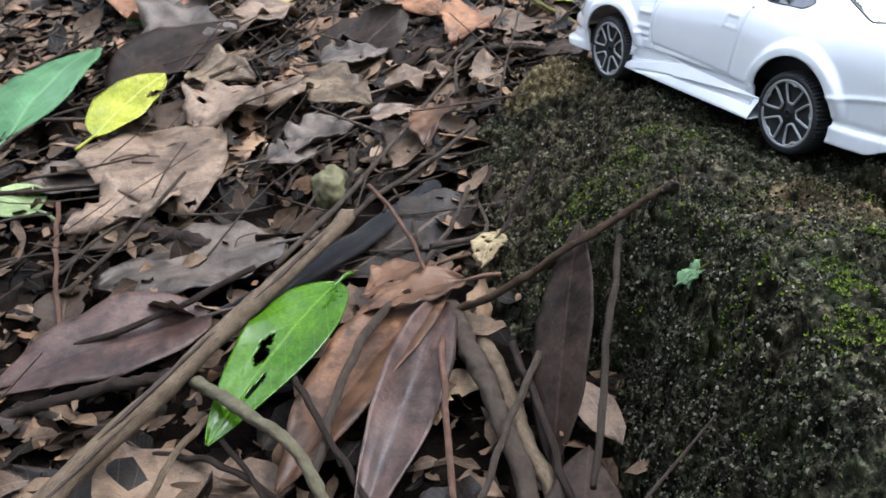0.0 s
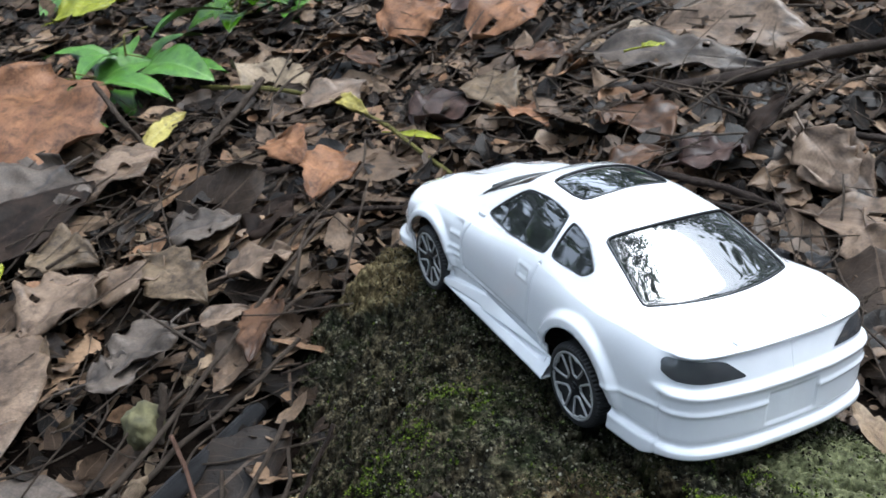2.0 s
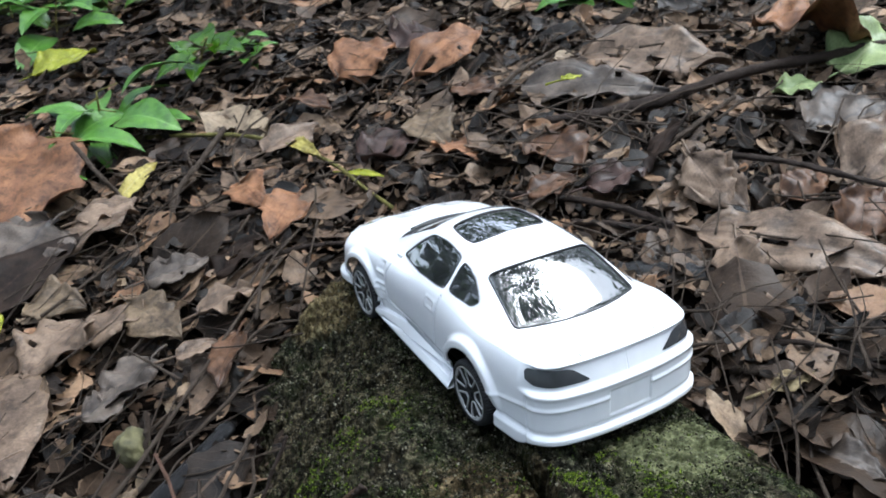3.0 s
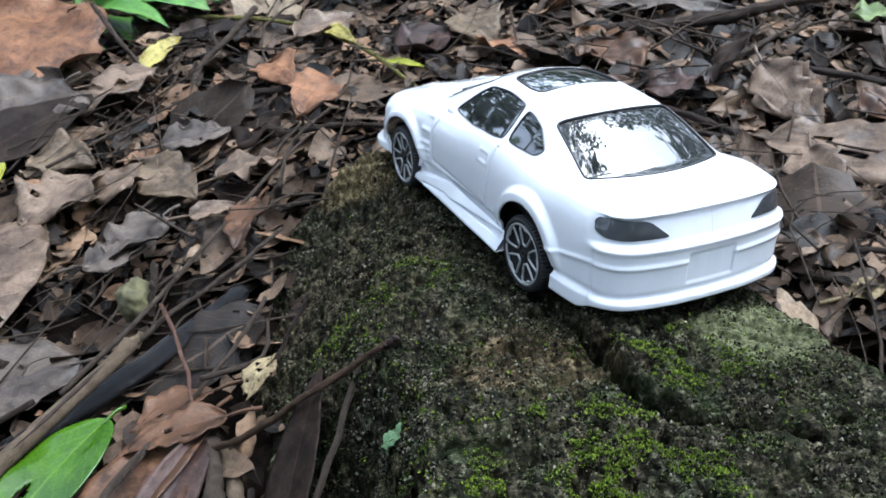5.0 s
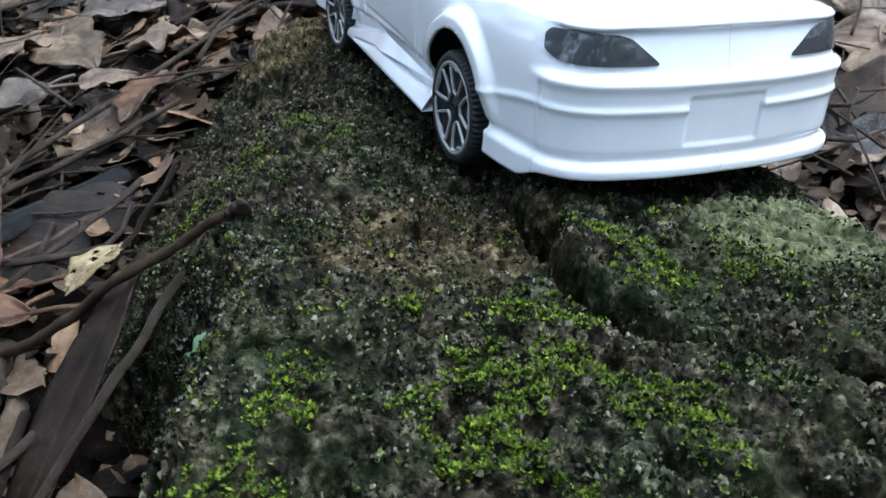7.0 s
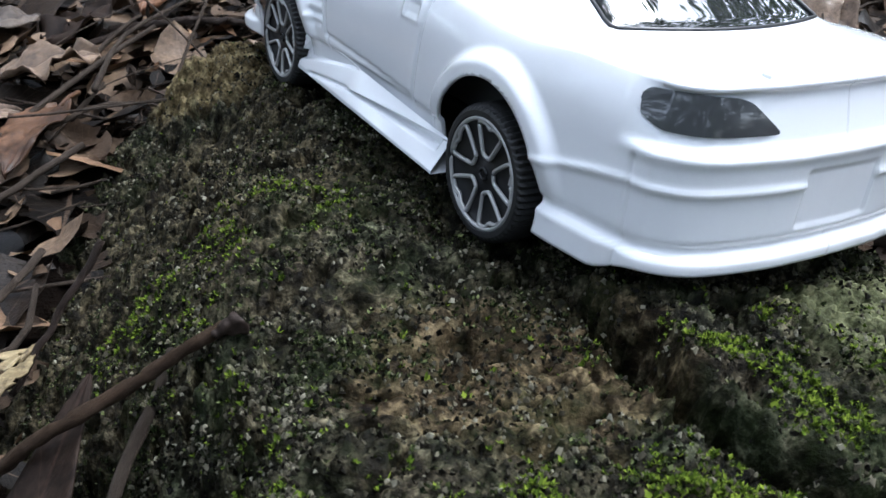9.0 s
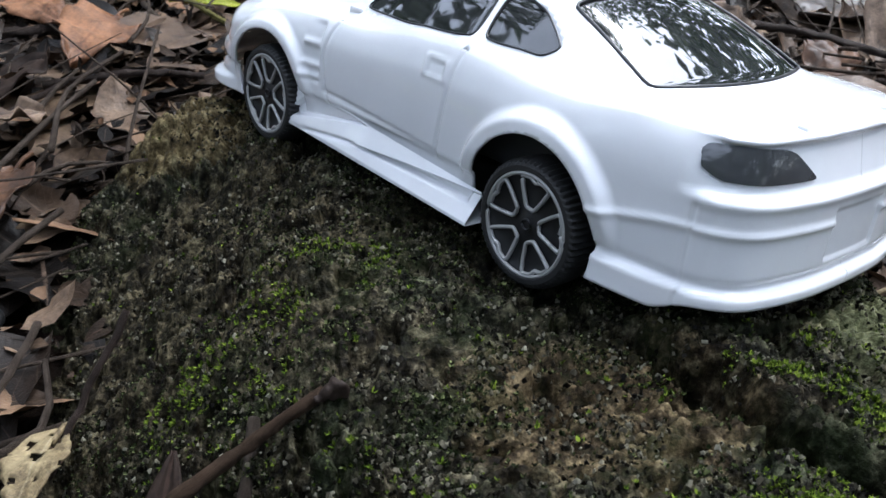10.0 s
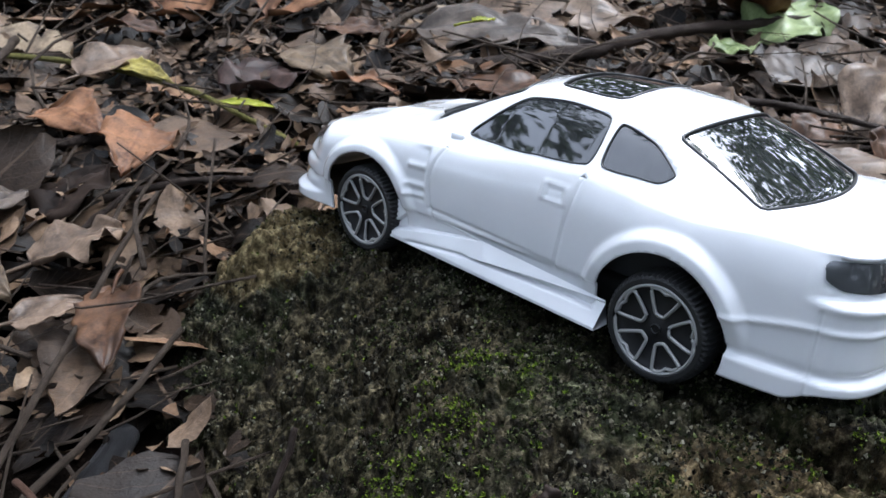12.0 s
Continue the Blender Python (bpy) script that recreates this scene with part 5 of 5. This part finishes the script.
place_twig("root", "smooth black wet root beside the stick", WOOD_BLACK, [(-0.006, 0.338, 0.001), (-0.023, 0.302, 0.006), (-0.038, 0.280, 0.007), (-0.055, 0.267, 0.004), (-0.080, 0.254, -0.002)], 0.0040, 1.1, 0.05, 0, 50, 14, 0.12)
knot = place_twig("twig", "reddish brown twig leaning on the stone", WOOD_BROWN, [(0.0680, 0.2340, 0.0505), (0.058, 0.2325, 0.0455), (0.037, 0.230, 0.034), (0.019, 0.231, 0.021), (0.001, 0.233, 0.010), (-0.004, 0.234, 0.006)], 0.00105, 1.3, 0.3, 0, 70, 12, 0.9)
piece("twig_head", *tube(curve_points([(0.0655, 0.2336, 0.0494), (0.0668, 0.2338, 0.0500), (0.0688, 0.2342, 0.0508), (0.0698, 0.2348, 0.0514)], 12), [0.0009, 0.0010, 0.0010, 0.0011, 0.0011, 0.0012, 0.0013, 0.0014, 0.0015, 0.0016, 0.0017, 0.0015], 12, rough=0.9)[:2], WOOD_DARK, knot, "broken dark end")
TWIGS = [
    ("thin grey-brown stick leaning on the stone", WOOD_STICK, 0.0012, [(0.0562, 0.2440, 0.0380), (0.0462, 0.2025, 0.0300), (0.0330, 0.1490, 0.0195)]),
    ("grey weathered stick beside the stone", WOOD_GREY, 0.0032, [(0.000, 0.239, 0.009), (0.009, 0.204, 0.010), (0.016, 0.174, 0.009), (0.022, 0.140, 0.007)]),
    ("light brown stick with peeling bark", WOOD_TAN, 0.0026, [(0.006, 0.237, 0.006), (0.014, 0.209, 0.007), (0.020, 0.179, 0.008), (0.029, 0.142, 0.005)]),
    ("straight reddish leaf stem", WOOD_RED, 0.0011, [(-0.002, 0.213, 0.016), (-0.001, 0.183, 0.016), (0.001, 0.140, 0.012)]),
    ("thin grey crossing twig", WOOD_GREY, 0.0011, [(0.026, 0.203, 0.016), (0.016, 0.177, 0.016), (0.004, 0.143, 0.012)]),
    ("thin brown crossing twig", WOOD_DARK, 0.0012, [(0.019, 0.212, 0.013), (0.024, 0.184, 0.013), (0.031, 0.143, 0.009)]),
    ("dark thin twig over a purple leaf", WOOD_DARK, 0.0012, [(-0.068, 0.262, 0.014), (-0.091, 0.238, 0.015), (-0.116, 0.225, 0.013), (-0.155, 0.212, 0.008)]),
    ("dark lumpy twig on the litter", WOOD_DARK, 0.0020, [(-0.083, 0.211, 0.010), (-0.101, 0.206, 0.011), (-0.118, 0.201, 0.010), (-0.150, 0.193, 0.007)]),
    ("lichen-spotted twig across a green leaf", LICHEN, 0.0019, [(-0.073, 0.200, 0.016), (-0.054, 0.182, 0.018), (-0.040, 0.169, 0.018), (-0.024, 0.142, 0.014)]),
    ("long straight brown twig", WOOD_GREY, 0.0012, [(-0.062, 0.270, 0.009), (-0.038, 0.317, 0.013), (-0.017, 0.373, 0.015), (0.002, 0.425, 0.016), (0.017, 0.462, 0.016)]),
    ("long straight brown twig", WOOD_GREY, 0.0012, [(-0.042, 0.284, 0.013), (-0.028, 0.306, 0.015), (-0.006, 0.329, 0.018), (0.014, 0.355, 0.021)]),
    ("fine bent rootlet", WOOD_RED, 0.0009, [(-0.030, 0.306, 0.020), (-0.020, 0.287, 0.020), (-0.011, 0.265, 0.017), (-0.004, 0.240, 0.013)]),
    ("fine brown twig", WOOD_GREY, 0.0010, [(0.009, 0.319, 0.010), (0.002, 0.285, 0.012), (-0.006, 0.265, 0.012), (-0.014, 0.252, 0.009)]),
    ("fine dark twig against the stone", WOOD_DARK, 0.0009, [(0.033, 0.291, 0.030), (0.024, 0.280, 0.019), (0.016, 0.266, 0.010)]),
    ("curved brown twig over leaves", WOOD_GREY, 0.0015, [(-0.018, 0.236, 0.014), (-0.026, 0.215, 0.016), (-0.031, 0.195, 0.014), (-0.035, 0.165, 0.010)]),
    ("thin brown twig over a leaf", WOOD_DARK, 0.0011, [(-0.046, 0.203, 0.012), (-0.035, 0.181, 0.015), (-0.020, 0.155, 0.011)]),
    ("thin tan twig", WOOD_TAN, 0.0011, [(-0.068, 0.192, 0.010), (-0.074, 0.176, 0.011), (-0.081, 0.150, 0.008)]),
    ("thin dark twig", WOOD_DARK, 0.0009, [(-0.069, 0.190, 0.008), (-0.059, 0.177, 0.009), (-0.044, 0.157, 0.006)]),
    ("thin dark twig", WOOD_DARK, 0.0011, [(-0.086, 0.184, 0.005), (-0.064, 0.176, 0.007), (-0.040, 0.160, 0.005)]),
    ("thin reddish leaf stalk", WOOD_RED, 0.0010, [(-0.164, 0.329, 0.010), (-0.142, 0.271, 0.013), (-0.129, 0.236, 0.008)]),
    ("dark piece of bark", WOOD_DARK, 0.0040, [(-0.155, 0.320, 0.007), (-0.125, 0.303, 0.010), (-0.092, 0.293, 0.006)]),
    ("short upright stub by a mossy pebble", WOOD_GREY, 0.0016, [(-0.037, 0.332, 0.024), (-0.041, 0.318, 0.006)]),
    ("bent brown twig standing on the litter", WOOD_GREY, 0.0022, [(-0.037, 0.650, 0.030), (-0.052, 0.616, 0.022), (-0.069, 0.583, 0.014), (-0.067, 0.528, 0.004)]),
    ("long yellow-green stem on the litter", STEM_GREEN, 0.0018, [(-0.122, 0.726, 0.006), (-0.041, 0.680, 0.012), (0.005, 0.639, 0.014), (0.044, 0.587, 0.014), (0.069, 0.540, 0.011), (0.089, 0.510, 0.005)]),
    ("slanting grey stalk", WOOD_GREY, 0.0018, [(-0.143, 0.627, 0.050), (-0.123, 0.602, 0.030), (-0.113, 0.596, 0.014), (-0.094, 0.560, 0.002)]),
    ("long dark fallen branch", WOOD_DARK, 0.0044, [(0.205, 0.597, 0.010), (0.271, 0.584, 0.015), (0.347, 0.598, 0.018), (0.439, 0.603, 0.018), (0.52, 0.612, 0.012)]),
    ("dark thin branch beside the toy car", WOOD_DARK, 0.0024, [(0.150, 0.515, 0.005), (0.197, 0.477, 0.011), (0.231, 0.445, 0.011), (0.256, 0.415, 0.005)]),
    ("dark thin branch", WOOD_DARK, 0.0022, [(0.192, 0.460, 0.005), (0.227, 0.433, 0.009), (0.265, 0.406, 0.005)]),
    ("thick dark branch half sunk in the litter", WOOD_BLACK, 0.0052, [(0.200, 0.408, 0.002), (0.242, 0.380, 0.007), (0.264, 0.354, 0.007), (0.280, 0.332, 0.006), (0.295, 0.310, 0.001)]),
    ("dark arching twig", WOOD_DARK, 0.0020, [(0.270, 0.497, 0.012), (0.282, 0.486, 0.020), (0.321, 0.451, 0.023), (0.380, 0.400, 0.015)]),
    ("grey short stick", WOOD_GREY, 0.0026, [(0.373, 0.550, 0.014), (0.351, 0.506, 0.013), (0.331, 0.482, 0.007)]),
    ("dark short stick", WOOD_BLACK, 0.0026, [(0.266, 0.460, 0.009), (0.281, 0.426, 0.013), (0.295, 0.409, 0.009)]),
    ("dark twig", WOOD_DARK, 0.0018, [(0.303, 0.406, 0.009), (0.328, 0.414, 0.013), (0.353, 0.420, 0.009)]),
    ("thin arching twig by the stone", WOOD_DARK, 0.0016, [(0.238, 0.316, 0.006), (0.263, 0.307, 0.014), (0.300, 0.281, 0.006)]),
    ("brown twig by the stone", WOOD_GREY, 0.0022, [(0.230, 0.307, 0.006), (0.258, 0.295, 0.009), (0.293, 0.289, 0.005)]),
    ("thin brown twig", WOOD_GREY, 0.0014, [(0.256, 0.348, 0.010), (0.267, 0.315, 0.012), (0.275, 0.295, 0.005)]),
    ("dark twig", WOOD_DARK, 0.0020, [(0.318, 0.371, 0.012), (0.335, 0.345, 0.009)]),
    ("brown twig", WOOD_GREY, 0.0024, [(0.162, 0.627, 0.009), (0.184, 0.670, 0.016), (0.245, 0.746, 0.009)]),
    ("brown twig", WOOD_GREY, 0.0020, [(0.245, 0.489, 0.007), (0.270, 0.516, 0.014), (0.340, 0.583, 0.009)]),
    ("thin forked twig", WOOD_DARK, 0.0014, [(0.188, 0.590, 0.006), (0.182, 0.535, 0.010), (0.191, 0.505, 0.005)]),
    ("brown twig", WOOD_GREY, 0.0016, [(0.032, 0.590, 0.006), (0.055, 0.508, 0.007)]),
    ("dark short stick", WOOD_DARK, 0.0028, [(-0.058, 0.546, 0.007), (0.003, 0.543, 0.010)]),
    ("thin dark twig", WOOD_DARK, 0.0016, [(-0.052, 0.413, 0.007), (-0.028, 0.427, 0.012), (0.004, 0.472, 0.011)]),
    ("thin dark twig", WOOD_DARK, 0.0013, [(-0.075, 0.388, 0.006), (-0.051, 0.418, 0.008)]),
    ("brown twig in front of the toy car", WOOD_DARK, 0.0018, [(-0.004, 0.476, 0.010), (0.031, 0.476, 0.013), (0.057, 0.476, 0.010)]),
    ("thin stalk", WOOD_GREY, 0.0016, [(0.328, 0.466, 0.010), (0.305, 0.410, 0.007)]),
    ("brown twig", WOOD_GREY, 0.0020, [(0.281, 0.718, 0.006), (0.278, 0.820, 0.010)]),
]
for label, material, radius, points in TWIGS:
    place_twig("twig" if radius < 0.003 else "stick", label, material, points, radius, knots=2 if radius > 0.0014 else 0)


def build_pebble():
    bm = bmesh.new()
    bmesh.ops.create_icosphere(bm, subdivisions=4, radius=1.0)
    c = np.array([v.co[:] for v in bm.verts])
    k = 1 + 0.18 * grain(c[:, 0] * 2 + 5, c[:, 1] * 2, c[:, 2] * 2) + 0.10 * fractal(c[:, 0] * 7, c[:, 1] * 7, c[:, 2] * 7, 2)
    for v, s in zip(bm.verts, k):
        v.co = v.co * s
        v.co = Vector((v.co.x * 0.0080, v.co.y * 0.0085, v.co.z * 0.0095))
    me = bpy.data.meshes.new("pebble")
    bm.to_mesh(me)
    bm.free()
    me.materials.append(PEBBLE)
    me.polygons.foreach_set("use_smooth", [True] * len(me.polygons))
    ob = new("pebble", me)
    ob.location = (-0.0475, 0.3260, 0.0085)
    return tagged(ob, "small mossy brown pebble in the litter", "pebble")


build_pebble()


# ---- litter that nobody could count ----
def build_litter(name, count, seed, material, lo, hi, area, nu, nv, lift, tilt, label, near=0.0, spare=0.0, hollow=False):
    """Fallen leaves: one joined mesh, each leaf an island with its own turn, curl and tear."""
    rng = np.random.default_rng(seed)
    x, y = rng.uniform(area[0], area[1], count), rng.uniform(area[2], area[3], count)
    if near:
        y = area[2] + (area[3] - area[2]) * rng.random(count) ** near
    inside_stone = (stone_height(x, y, False) > 0.008) | ((rng.random(count) < spare) & (y < 0.35) & (x < 0.05))
    if hollow:
        inside_stone = inside_stone | ((x > -0.72) & (x < 1.02) & (y > 0.07) & (y < 1.72))
    x, y = x[~inside_stone], y[~inside_stone]
    n = len(x)
    s, t = np.meshgrid(np.linspace(0, 1, nu), np.linspace(-1, 1, nv), indexing="ij")
    s, t = s.ravel()[None], t.ravel()[None]
    col = lambda a, b: rng.uniform(a, b, n)[:, None]
    length = (lo + (hi - lo) * rng.random(n) ** 1.6)[:, None]
    width = length * col(0.32, 0.72)
    sd = col(0, 90)
    w = np.maximum(np.sin(np.pi * s ** col(0.6, 1.15)) ** 0.7, 0.04) * (1 + 0.26 * grain(s * 5 + sd, np.sign(t) * 3 + sd) + 0.18 * grain(s * 15 + sd, np.sign(t) * 5 + sd))
    lx = (s - 0.5) * length + 0.06 * length * grain(t * 2.5 + sd, s * 4 + sd)
    ly = t * w * width / 2
    lz = col(-0.08, 0.28) * np.abs(ly) + col(-0.5, 0.7) * length * (s - 0.5) ** 2 + 0.16 * width * np.abs(t) * grain(s * 4 + sd, t + sd, 0.3) + col(-0.5, 0.5) * ly * (s - 0.5)
    lz = lz + 0.040 * length * grain(s * 7 + sd, t * 3 + sd, 1.7)
    a, p, q = col(0, 2 * np.pi), np.radians(rng.normal(0, tilt, n))[:, None], np.radians(rng.normal(0, tilt, n))[:, None]
    ly, lz = ly * np.cos(p) - lz * np.sin(p), ly * np.sin(p) + lz * np.cos(p)
    lx, lz = lx * np.cos(q) + lz * np.sin(q), -lx * np.sin(q) + lz * np.cos(q)
    gx, gy = x[:, None] + lx * np.cos(a) - ly * np.sin(a), y[:, None] + lx * np.sin(a) + ly * np.cos(a)
    gz = ground_height(x, y)[:, None] + lz + lift * rng.random(n)[:, None]
    v = np.stack([gx, gy, gz], -1).reshape(-1, 3)
    f = grid_faces(nu, nv)
    faces = (f[None] + (np.arange(n) * nu * nv)[:, None, None]).reshape(-1, 4)
    uv = np.stack([np.broadcast_to(s, gx.shape), np.broadcast_to(0.5 + 0.5 * t * np.ones_like(w), gx.shape)], -1).reshape(-1, 2)
    # torn rims: drop some outer cells
    c = uv[faces].mean(1)
    rim = np.abs(c[:, 1] - 0.5) > 0.5 - 1.2 / (nv - 1) if nv > 3 else np.zeros(len(faces), bool)
    faces = faces[~(rim & (rng.random(len(faces)) < 0.04))]
    ob = new(name, mesh_of(name, v, faces, material, uv))
    return tagged(ob, label, "leaf litter", kind="stuff")


def build_twiglets(count, seed):
    rng = np.random.default_rng(seed)
    verts, faces, uvs, offset = [], [], [], 0
    for k in range(count):
        x, y = rng.uniform(-0.45, 0.75), 0.08 + 1.3 * rng.random() ** 1.7
        if stone_height(np.array(x), np.array(y), False) > 0.006 or (-0.16 < x < 0.075 and 0.10 < y < 0.275):
            continue
        a, length, r = (rng.uniform(0, 3.14) if rng.random() < 0.5 else rng.normal(1.1, 0.35)), rng.uniform(0.010, 0.05) + 0.12 * rng.random() ** 3.5, 0.0003 + 0.0009 * rng.random() ** 2
        d = np.array([math.cos(a), math.sin(a), 0.0])
        z = float(ground_height(np.array(x), np.array(y))) + rng.uniform(0.008, 0.024)
        m = np.array([x, y, z])
        bend = np.array([-d[1], d[0], 0.15]) * rng.normal() * 0.12 * length
        tip = np.array([0, 0, rng.normal() * 0.10 * length])
        p = curve_points([m - d * length / 2 - tip, m + bend, m + d * length / 2 + tip], 7)
        v, f, uv = tube(p, np.linspace(r, r * 0.6, 7), 5, rough=0.2, seed=k)
        o = offset
        faces += [tuple(i + o for i in one) for one in f]
        verts.append(v)
        uvs.append(uv * [length / 0.02, 1])
        offset = o + len(v)
    ob = new("twig_litter", mesh_of("twig_litter", np.vstack(verts), faces, WOOD_GREY, np.vstack(uvs)))
    return tagged(ob, "scattered thin brown twig bits in the leaf litter", "twig litter", kind="stuff")


build_litter("leaf_litter", 3400, 11, LITTER, 0.028, 0.075, (-0.75, 1.05, 0.05, 1.75), 13, 7, 0.012, 12, "matted brown fallen leaves on the forest floor", 1.2, 0.75)
build_litter("leaf_litter", 7000, 12, LITTER, 0.012, 0.034, (-0.50, 0.75, 0.05, 1.25), 9, 5, 0.014, 19, "broken brown leaf pieces on the forest floor", 1.3, 0.75)
build_litter("leaf_crumbs", 17000, 13, CRUMBS, 0.003, 0.015, (-0.30, 0.45, 0.06, 0.85), 5, 4, 0.013, 26, "small crumbled leaf bits and debris", 1.2, 0.4)
build_litter("leaf_litter", 6500, 15, LITTER, 0.05, 0.10, (-3.3, 3.4, -2.8, 3.8), 7, 4, 0.014, 9, "brown fallen leaves spread round the clearing", 0.0, 0.0, True)
build_twiglets(3600, 14)


# ---- seedlings ----
def build_seedling(x, y, height, leaves, seed, material, size):
    rng = np.random.default_rng(seed)
    root = bpy.data.objects.new("seedling", None)
    scene.collection.objects.link(root)
    z = float(ground_height(np.array(x), np.array(y)))
    root.location = (x, y, z)
    lean = rng.normal(0, 0.25, 2)
    spine = curve_points([(0, 0, -0.004), (lean[0] * height * 0.4, lean[1] * height * 0.4, height * 0.55), (lean[0] * height, lean[1] * height, height)], 12)
    t = tube(spine, np.linspace(0.0013, 0.0008, 12), 6)
    piece("stem", t[0], t[1], STEM_GREEN, root, uvs=t[2])
    for k in range(leaves):
        a = 2.4 * k + rng.uniform(-0.4, 0.4)
        at = spine[min(11, 4 + (k * 8) // max(1, leaves))]
        length = size * rng.uniform(0.7, 1.15)
        v, f, uv = leaf_sheet(length, length * 0.52, 14, 9, 0.85, 0.35, 0.22, 0.12, 0.02, seed + k * 3.3)
        v = v + [length * 0.25, 0, 0]
        stalk = np.array([(0, 0, 0), (length * 0.28, 0, 0.0)])
        m = Matrix.Translation(at) @ Euler((rng.uniform(-0.3, 0.3), rng.uniform(-0.45, 0.25), a)).to_matrix().to_4x4()
        me = piece("leaf", v, f, material, root, uvs=uv)
        me.matrix_local = m
        st = tube(curve_points(stalk, 4), 0.0006, 5)
        piece("leaf_stalk", st[0], st[1], STEM_GREEN, me, uvs=st[2])
    return tagged(root, "small green seedling growing out of the litter", "seedling", "seedlings")


for x, y, height, leaves, seed, size in ((-0.160, 0.735, 0.050, 7, 1, 0.050), (-0.185, 0.700, 0.045, 4, 2, 0.048), (-0.095, 0.865, 0.050, 6, 3, 0.042), (-0.050, 0.880, 0.035, 4, 4, 0.034), (-0.215, 0.650, 0.035, 3, 5, 0.05), (-0.31, 1.10, 0.07, 8, 6, 0.06), (-0.40, 1.22, 0.08, 9, 7, 0.065), (-0.25, 1.18, 0.06, 7, 8, 0.05), (0.215, 0.99, 0.05, 6, 9, 0.045), (0.32, 0.86, 0.04, 6, 10, 0.04), (0.36, 0.90, 0.05, 6, 11, 0.045), (0.12, 1.05, 0.05, 6, 12, 0.05), (-0.10, 1.22, 0.06, 7, 13, 0.05), (-0.46, 1.36, 0.09, 10, 14, 0.06), (-0.36, 1.40, 0.08, 9, 15, 0.06), (-0.52, 1.15, 0.07, 8, 16, 0.055)):
    build_seedling(x, y, height, leaves + 2, seed, (GREEN if seed in (3, 9, 12) else SEEDLING), size * 1.25)


FROND = leaf_material("fern_green", (0.06, 0.12, 0.05), (0.15, 0.24, 0.12), (0.26, 0.36, 0.20), 0.4, 8.0, 120)


def build_frond():
    """A tiny lobed frond: three scalloped leaflets on one stalk."""
    root = bpy.data.objects.new("fern_frond", None)
    scene.collection.objects.link(root)
    for k, (turn, size) in enumerate(((-50, 0.0062), (0, 0.0080), (48, 0.0066))):
        v, f, uv = leaf_sheet(size, size * 0.95, 14, 11, 0.62, 0.15, 0.12, 0.3, 0.30, 3.0 + k)
        leaf = piece("leaflet", v, f, FROND, root, uvs=uv)
        leaf.matrix_local = pose(0, 0, 0.0001 * k, 0, 0, turn)
        leaf.modifiers.new("thickness", "SOLIDIFY").thickness = 0.00025
    t = tube(curve_points([(0.0005, 0, 0), (-0.003, 0, -0.0002), (-0.006, 0.0005, -0.001)], 8), 0.0003, 5)
    piece("stalk", t[0], t[1], STEM_GREEN, root, uvs=t[2])
    root.matrix_world = pose(0.0690, 0.2020, 0.0425, 10, 40, 180)
    return tagged(root, "tiny pale green fern frond on the stone", "fern")


build_frond()


# ---- foliage overhead, seen in the car's paint and windows, and an added light-blocking ring ----
def build_foliage(name, count, seed, rule, size, label):
    rng = np.random.default_rng(seed)
    centres = []
    while len(centres) < count:
        c = rule(rng)
        if c is not None:
            centres.append(c)
    p = np.repeat(np.array(centres), 6, 0)
    n = len(p)
    p = p + rng.normal(0, size * 1.3, (n, 3))
    d, o = rng.normal(size=(n, 3)), rng.normal(size=(n, 3))
    d /= np.linalg.norm(d, axis=1)[:, None]
    o = np.cross(d, o)
    o /= np.linalg.norm(o, axis=1)[:, None]
    s = size * rng.uniform(0.6, 1.4, n)[:, None]
    verts = np.stack([p - d * s, p + o * s * 0.45, p + d * s, p - o * s * 0.45, p + np.cross(d, o) * s * 0.15], 1).reshape(-1, 3)
    fan = np.array([(0, 1, 4), (1, 2, 4), (2, 3, 4), (3, 0, 4)])
    faces = (fan[None] + 5 * np.arange(n)[:, None, None]).reshape(-1, 3)
    ob = new(name, mesh_of(name, verts, faces, FOLIAGE, smooth=False))
    return tagged(ob, label, "foliage", kind="stuff")


GAP = np.array([0.57, 0.42, 0.705])


def overhead(rng):
    """A dome of boughs, open in one direction and torn elsewhere."""
    d = rng.normal(size=3)
    d[2] = abs(d[2]) + 0.12
    d /= np.linalg.norm(d)
    torn = float(grain(np.array(d[0] * 3.1 + 3.3), np.array(d[1] * 3.1 + 1.1), np.array(d[2] * 3.1)) + 0.4 * grain(np.array(d[0] * 9), np.array(d[1] * 9), np.array(d[2] * 9)))
    open_sky = 0.9 * math.exp(-(((1 - float(d @ GAP)) / 0.040) ** 2))
    # boughs added behind shade the near ground; low far boughs darken window reflections
    thick = 0.55 * max(0.0, -d[1] - 0.1) + (0.9 * max(0.0, 0.60 - d[2]) if d[0] + d[1] > 0.2 else 0.0)
    if 1.25 * torn + thick - 1.0 * open_sky < -0.2:
        return None
    r = rng.uniform(3.4, 4.6)
    return (0.1 + d[0] * r, 0.3 + d[1] * r, d[2] * r)


def around(rng):
    # Added out-of-view ring, shaped for light: low ahead, nearer and lower behind.
    a, r = rng.uniform(0, 2 * math.pi), rng.uniform(3.2, 4.6)
    behind = max(0.0, -math.sin(a)) ** 1.5
    r, high = r * (1 - 0.25 * behind), (3.0 - 1.2 * behind) * (1 - 0.7 * math.exp(-(((a - 1.5) / 0.55) ** 2)))
    return (r * math.cos(a), r * math.sin(a) + 0.1, rng.random() ** 1.3 * high)


build_foliage("forest_canopy", 11000, 21, overhead, 0.058, "broken canopy of green leaves overhead")
build_foliage("unseen_foliage_ring", 1300, 22, around, 0.12, "out-of-view green foliage ring added to block low light")
